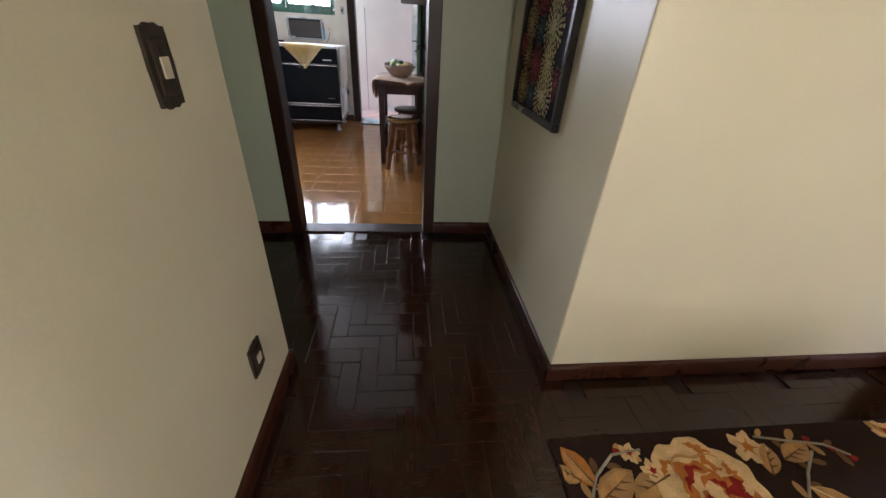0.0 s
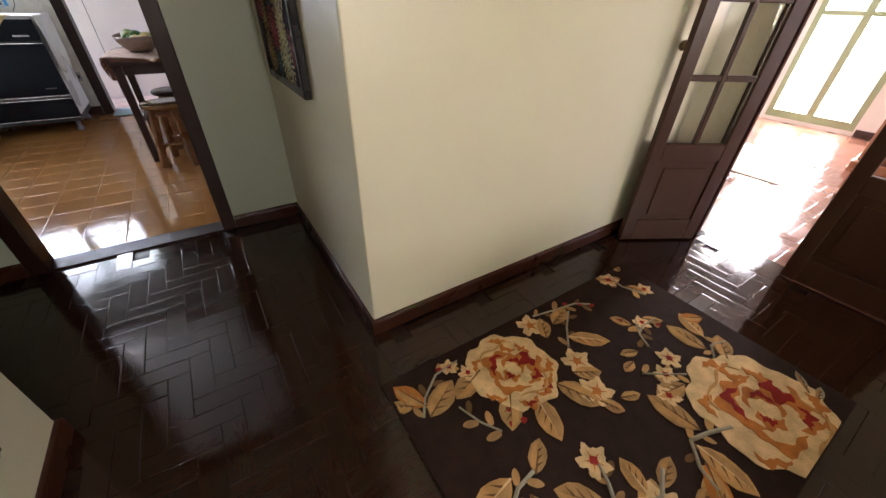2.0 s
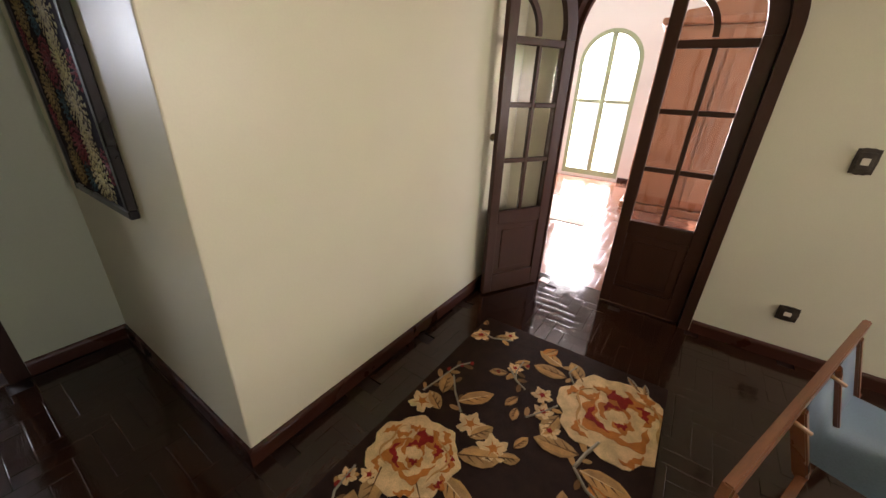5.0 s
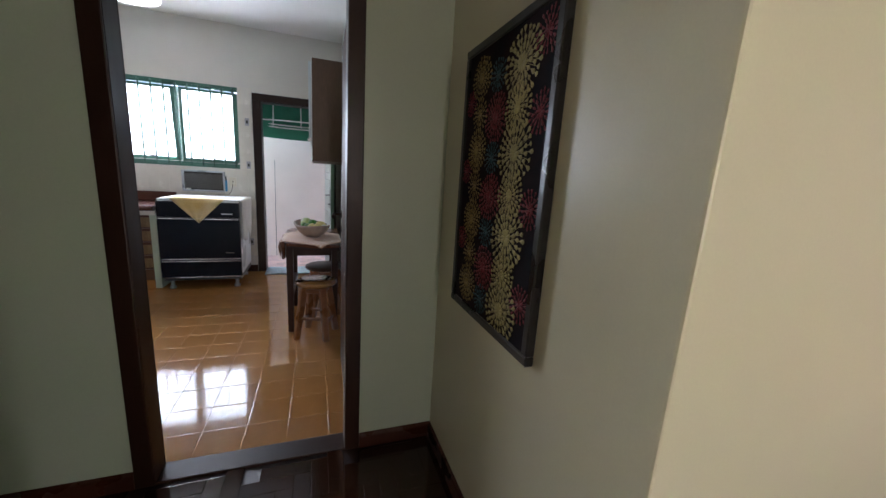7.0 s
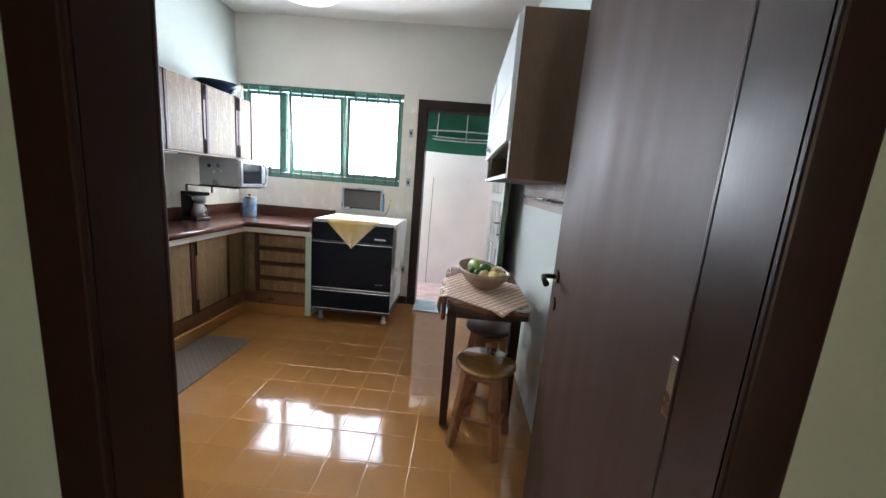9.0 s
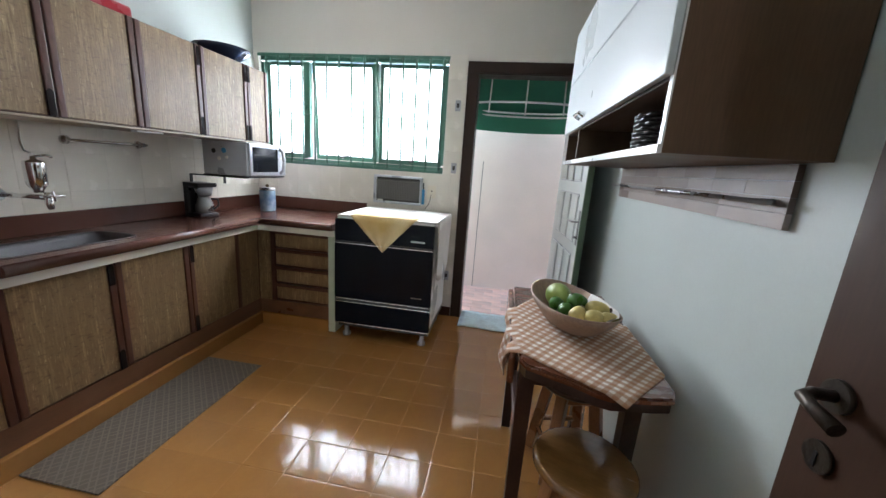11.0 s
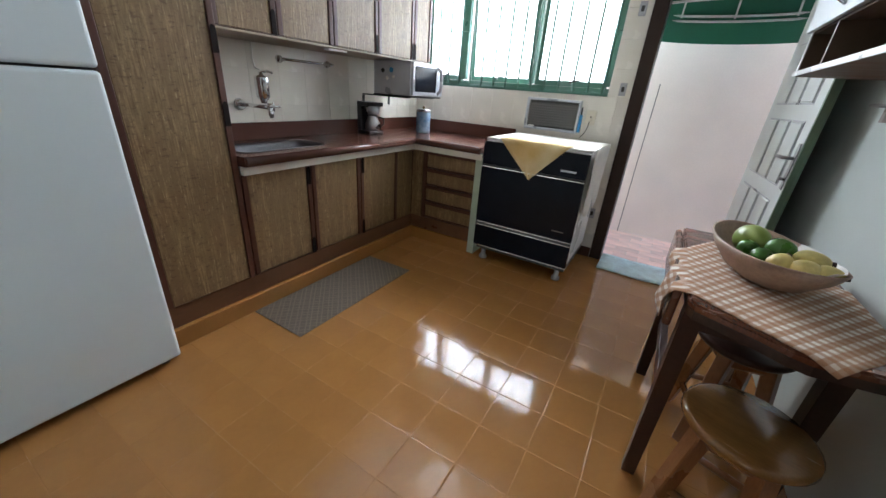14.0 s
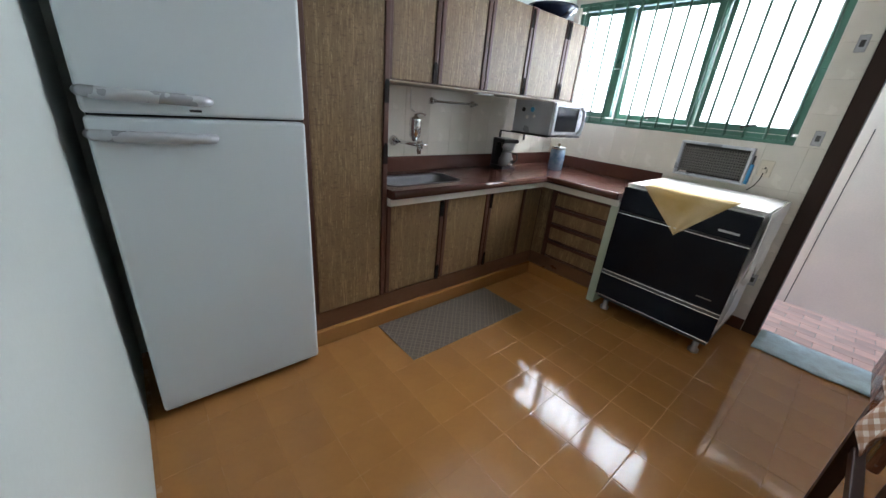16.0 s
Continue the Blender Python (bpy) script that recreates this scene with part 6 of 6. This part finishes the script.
# ---- hall: wooden rack ----
RACK_WOOD = material("orange_brown_rack_wood", (0.185, 0.066, 0.026), 0.3, vary=0.22, scale=4, grain=0.15, grain_scale=40, grain_stretch=(1, 6, 6), coat=0.2)
ORANGE_PEG = material("pale_peg_wood", (0.36, 0.20, 0.10), 0.4, vary=0.1)
rack = thing("wooden_rack", (1.345, 1.677, 0.0), "orange-brown wooden rack with leaning sides and blue-grey lining", "rack", "", -22.7)


def beam(p, q, w, h, nm="rail"):
    p, q = Vector(p), Vector(q)
    d = (q - p).normalized()
    side = d.cross(Vector((0, 0, 1))) if abs(d.z) < 0.7 else d.cross(Vector((1, 0, 0)))
    side.normalize()
    up = side.cross(d)
    bm = rings(bmesh.new(), [[e + side * (w / 2 * a) + up * (h / 2 * b) for a, b in ((-1, -1), (1, -1), (1, 1), (-1, 1))] for e in (p, q)])
    for f in bm.faces:
        f.smooth = False
    bmesh.ops.bevel(bm, geom=list(bm.edges), offset=0.004, segments=2, affect="EDGES")
    return part(nm, bm, RACK_WOOD, rack)


def lean(u, z, side):
    """A point of a side frame: the sides lean inwards and back towards the floor."""
    f = (0.56 - z) / 0.30
    return (u + 0.125 * f, (-0.075 * f if side > 0 else -0.50 + 0.075 * f), z)


for s in (1, -1):
    beam(lean(-0.015, 0.56, s), lean(1.05, 0.56, s), 0.022, 0.055, "top_rail")
    beam(lean(0.0, 0.28, s), lean(0.98, 0.28, s), 0.022, 0.050, "lower_rail")
    for u in (0.0, 0.95):
        beam(lean(u, 0.555, s), lean(u, 0.0, s), 0.030, 0.026, "leg")
    for u in (0.40, 0.70):
        beam(lean(u, 0.55, s), lean(u, 0.29, s), 0.034, 0.022, "upright")
    for u in (0.345, 0.645):
        p, q = lean(u, 0.545, s), lean(u, 0.525, s)
        part("peg", T([p, (q[0] + 0.01, q[1] - 0.035 * s, q[2])], 0.0055, 10), ORANGE_PEG, rack, "pale wooden peg")
bm = bmesh.new()
rings(bm, [[lean(0.46, 0.53, 1), lean(0.93, 0.53, 1)], [lean(0.46, 0.31, 1), lean(0.93, 0.31, 1)], [lean(0.46, 0.31, -1), lean(0.93, 0.31, -1)], [lean(0.46, 0.53, -1), lean(0.93, 0.53, -1)]], cap=False, closed=False)
sling = part("lining", bm, material("blue_grey_canvas", (0.12, 0.17, 0.22), 0.6, vary=0.12, grain=0.1, grain_scale=200), rack, "blue-grey canvas lining")
sling.modifiers.new("thickness", "SOLIDIFY").thickness = 0.004

# ---- hall: window behind the viewer, with an added side bay ----
swin = tagged(new("window_2"), "window with green slats and sheer curtain, plus an added side bay", "window", "", "structure")
bm = bmesh.new()
for a in ((0.55, 2.95, 0.95, 1.0), (0.55, 2.95, 2.0, 2.05), (0.55, 0.60, 1.0, 2.0), (2.90, 2.95, 1.0, 2.0), (0.85, 0.90, 1.0, 2.0), (2.10, 2.15, 1.0, 2.0)):
    box(bm, a[0], a[1], -1.30, -1.25, a[2], a[3])
part("window_frame", bm, GREEN_PAINT, swin)
for z in (1.30, 1.55):
    for u, v in ((0.60, 0.85), (2.15, 2.90)):
        part("glazing_bar", B(u, v, -1.285, -1.265, z, z + 0.02), GREEN_PAINT, swin)
VALANCE, _nt, _b = nodes_of("bright_green_valance", 0.6)
_t = _nt.nodes.new("ShaderNodeBsdfTranslucent")
_t.inputs["Color"].default_value = (0.02, 0.30, 0.05, 1)
_nt.links.new(_t.outputs[0], _nt.nodes["Material Output"].inputs["Surface"])
part("valance", B(2.16, 2.89, -1.262, -1.258, 1.62, 1.98), VALANCE, swin, "bright green valance")

# ---- living room ----
lwin = tagged(new("window_3"), "tall arched window with pale green frame", "window", "", "structure")
part("arch_frame", band(bmesh.new(), 3.25, 1.67, 0.372, 0.432, 0, 180, "x", 6.80, 6.87, 24), PALE_GREEN, lwin)
for y0, y1 in ((2.818, 2.878), (3.622, 3.682)):
    part("jamb", B(6.80, 6.87, y0, y1, 0.045, 1.67), PALE_GREEN, lwin)
part("mullion", B(6.80, 6.87, 3.215, 3.285, 0.12, 2.06), PALE_GREEN, lwin)
part("rail", B(6.802, 6.868, 2.878, 3.622, 0.045, 0.13), PALE_GREEN, lwin)
part("rail", B(6.802, 6.868, 2.878, 3.622, 1.13, 1.17), PALE_GREEN, lwin)
part("window_sill", B(6.79, 6.95, 2.822, 3.678, 0.0, 0.045), PALE_PINK, lwin)

ORANGE_WOOD = material("polished_orange_brown_wood", (0.30, 0.125, 0.06), 0.3, vary=0.09, scale=2.5, stretch=(5, 5, 0.6), grain=0.07, grain_scale=30, grain_stretch=(6, 6, 0.5), coat=0.25)
arm = thing("armoire", (5.68, 1.93, 0.0), "tall polished orange-brown armoire with arched door panels", "armoire", "", 3)
part("body", B(-0.25, 0.27, -0.56, 0.56, 0.08, 1.90, bevel=0.01), ORANGE_WOOD, arm)
part("base", B(-0.29, 0.28, -0.59, 0.59, 0.0, 0.08, bevel=0.012), ORANGE_WOOD, arm)
part("cornice", B(-0.31, 0.28, -0.60, 0.60, 1.90, 1.97, bevel=0.02, segments=3), ORANGE_WOOD, arm)
pts = [(-0.45, 1.97), (0.45, 1.97), (0.40, 2.03), (0.25, 2.05), (0.12, 2.11), (0.0, 2.15), (-0.12, 2.11), (-0.25, 2.05), (-0.40, 2.03)]
part("crest", prism(bmesh.new(), pts, "x", -0.27, -0.24), ORANGE_WOOD, arm, "carved crest")
for y in (-0.28, 0.28):
    d = part("door", B(-0.275, -0.251, y - 0.265, y + 0.265, 0.11, 1.86, bevel=0.005), ORANGE_WOOD, arm)
    for z0, z1 in ((0.18, 0.62), (0.70, 1.74)):
        pts = [(y - 0.19, z0), (y + 0.19, z0), (y + 0.19, z1 - 0.08)] + [(y + 0.10, z1 - 0.06), (y, z1), (y - 0.10, z1 - 0.06)] + [(y - 0.19, z1 - 0.08)]
        part("door_panel", prism(bmesh.new(), pts, "x", -0.300, -0.276), ORANGE_WOOD, d, "raised arched panel")
    part("knob", T([(-0.276, y * 0.12, 1.0), (-0.30, y * 0.12, 1.0)], 0.012, 10), BRASS, d)
solid("living_rug", B(4.35, 5.35, 2.65, 3.9, 0.0, 0.010, bevel=0.004), material("pale_woven_rug", (0.62, 0.55, 0.44), 0.95, vary=0.15, scale=12, grain=0.2, grain_scale=200, bump=0.4), "pale woven rug on the glossy parquet", "rug")

# ---- floor and wall pieces ----


def piece_mesh(name, sx, sy, sz, bev, mat):
    """A slab with chamfered top edges, its origin at the middle of its underside."""
    bm = bmesh.new()
    a, b = sx / 2, sy / 2
    rings(bm, [[(-a, -b, 0), (a, -b, 0), (a, b, 0), (-a, b, 0)], [(-a, -b, sz - bev), (a, -b, sz - bev), (a, b, sz - bev), (-a, b, sz - bev)],
               [(-a + bev, -b + bev, sz), (a - bev, -b + bev, sz), (a - bev, b - bev, sz), (-a + bev, b - bev, sz)]])
    for f in bm.faces:
        f.smooth = False
    return mesh(bm, name, mat)


def lay(name, data, parent, m):
    ob = new(name, data)
    ob.parent = parent
    ob.matrix_basis = m
    return ob


def glazed_tile(sx, sy, sz, mat):
    """A tile whose glaze rounds off softly towards its joints."""
    bm = bmesh.new()
    a, b = sx / 2, sy / 2
    rings(bm, [[(-a + i, -b + i, z), (a - i, -b + i, z), (a - i, b - i, z), (-a + i, b - i, z)] for i, z in ((0.0, 0.0), (0.0, sz - 0.0009), (0.0010, sz - 0.0004), (0.0026, sz - 0.00012), (0.0050, sz))])
    for f in bm.faces:
        f.smooth = False
    return mesh(bm, "tile", mat)


rnd = random.Random(21)
# kitchen floor tiles
tile_data = {}
x = -0.1 - 0.2 * 11
while x < KX1:
    y = 5.385 - 0.2 * 6
    while y < FY + 0.13:
        x0, x1, y0, y1 = max(x, KX0), min(x + 0.2, KX1), max(y, 4.207), min(y + 0.2, FY + 0.14)
        if x1 - x0 > 0.012 and y1 - y0 > 0.012 and not (x1 < -1.72 and y1 < 7.4 and y0 > 4.95):
            key = (round(x1 - x0, 4), round(y1 - y0, 4))
            if key not in tile_data:
                tile_data[key] = glazed_tile(key[0] - 0.0014, key[1] - 0.0014, 0.007, FLOOR_TILE)
            lay("tile", tile_data[key], kitchen_floor, pose((x0 + x1) / 2, (y0 + y1) / 2, -0.0072, rnd.gauss(0, 0.06), rnd.gauss(0, 0.06), 0))
        y += 0.2
    x += 0.2

# herringbone parquet: blocks 0.07 by 0.21 m
W, N = 0.07, 3
bm = bmesh.new()
ha, hb = (W * N - 0.0005) / 2, (W - 0.0005) / 2
rings(bm, [[(-ha + i, -hb + i, z), (ha - i, -hb + i, z), (ha - i, hb - i, z), (-ha + i, hb - i, z)] for i, z in ((0.0, 0.0), (0.0, 0.0085), (0.0008, 0.0088), (0.0026, 0.009))])
for f in bm.faces:
    f.smooth = False
block = mesh(bm, "parquet_block", PARQUET)


def herringbone(x0, x1, y0, y1):
    for i in range(int((x0 - 1) / W), int((x1 + 1) / W)):
        for j in range(int((y0 - 1) / W), int((y1 + 1) / W)):
            k = (i - j) % (2 * N)
            if k == 0:
                cx, cy, turn = (i + N / 2) * W, (j + 0.5) * W, 0
            elif k == 2 * N - 1:
                cx, cy, turn = (i + 0.5) * W, (j + N / 2) * W, 90
            else:
                continue
            if x0 < cx < x1 and y0 < cy < y1:
                yield cx, cy, turn


spots = list(herringbone(-0.95, 2.93, 0.6, 4.09))
near = [s for s in spots if 0.02 < s[0] < 1.05 and 2.35 < s[1]] + [s for s in spots if s[0] >= 1.05 and 1.25 < s[1] < 2.9 and not (1.0 < s[0] < 2.22 and 1.8 < s[1] < 2.57)]
near = near[:300]
for cx, cy, turn in near:
    lay("parquet_block", block, hall_floor, pose(cx, cy, -0.0088, rnd.gauss(0, 0.33), rnd.gauss(0, 0.33), turn))
chosen = set(near)
verts, faces = [], []
for s in spots + list(herringbone(3.0, 6.8, 0.1, 4.4)):
    if s in chosen or (s[0] < 2.95 and (s[0] > 1.0 and s[1] > 2.9)) or (s[0] < 0.0 and s[1] < 3.0):
        continue
    m = pose(s[0], s[1], -0.0088, rnd.gauss(0, 0.33), rnd.gauss(0, 0.33), s[2])
    base = len(verts)
    verts += [tuple(m @ v.co) for v in block.vertices]
    faces += [(s[0] < 2.95, tuple(base + q for q in p.vertices)) for p in block.polygons]
for flag, nm, mat, owner in ((True, "parquet_far", PARQUET, hall_floor), (False, "parquet_living", LIVING_WOOD, living_floor)):
    chosen_faces = [f for k, f in faces if k == flag]
    used = sorted({q for f in chosen_faces for q in f})
    index = {q: i for i, q in enumerate(used)}
    data = bpy.data.meshes.new(nm)
    data.from_pydata([verts[q] for q in used], [], [[index[q] for q in f] for f in chosen_faces])
    data.materials.append(mat)
    ob = new("parquet_field", data)
    ob.parent = owner
    tagged(ob, "", "", "", "stuff")

# wall tiles
west_tiles = tagged(new("sink_wall_tiles"), "cream glazed wall tiles above the sink", "wall tiles", "", "structure")
part("grout", B(KX0, KX0 + 0.003, 5.37, FY, 0.86, 1.45), TILE_GROUT, west_tiles)
north_tiles = tagged(new("window_wall_tiles"), "cream glazed wall tiles round the kitchen window", "wall tiles", "", "structure")
TS = 0.20
wt = {}


def wall_tile(w, h):
    key = (round(w, 4), round(h, 4))
    if key not in wt:
        wt[key] = piece_mesh("wall_tile", w - 0.001, h - 0.001, 0.0055, 0.0007, WALL_TILE)
    return wt[key]


y = 5.37
while y < FY - 0.01:
    for z, h in ((0.97, 0.10), (1.07, 0.20), (1.27, 0.15)):
        w = min(TS, FY - y)
        lay("wall_tile", wall_tile(w, h), west_tiles, pose(KX0 + 0.0022, y + w / 2, z + h / 2) @ pose(0, 0, 0, 90, 0, 90))
    y += TS
part("grout", box(B(KX0, DX0 - 0.066, FY - 0.003, FY, 0.2, WZ0 - 0.012), WX1 + 0.008, DX0 - 0.066, FY - 0.003, FY, WZ0 - 0.012, 2.2), TILE_GROUT, north_tiles)
x = KX0 + 0.006
while x < DX0 - 0.08:
    w = min(TS, DX0 - 0.067 - x)
    for z, h in ((0.20, 0.2), (0.40, 0.2), (0.60, 0.2), (0.80, 0.2), (1.0, 0.27)):
        if x > -1.15 or z > 0.75:
            lay("wall_tile", wall_tile(w, h), north_tiles, pose(x + w / 2, FY - 0.0022, z + h / 2, 90, 0, 0))
    x += TS
x = WX1 + 0.008
w = DX0 - 0.067 - x
for k in range(5):
    lay("wall_tile", wall_tile(w, 0.186), north_tiles, pose(x + w / 2, FY - 0.0022, 1.272 + 0.186 * (k + 0.5), 90, 0, 0))
# patio tiles
ptile = piece_mesh("patio_tile", 0.196, 0.096, 0.008, 0.002, PATIO_TILE)
for i in range(14):
    for j in range(9):
        lay("patio_tile", ptile, patio, pose(-0.9 + 0.2 * i + 0.1 * (j % 2), FY + 0.20 + 0.1 * j, -0.036))
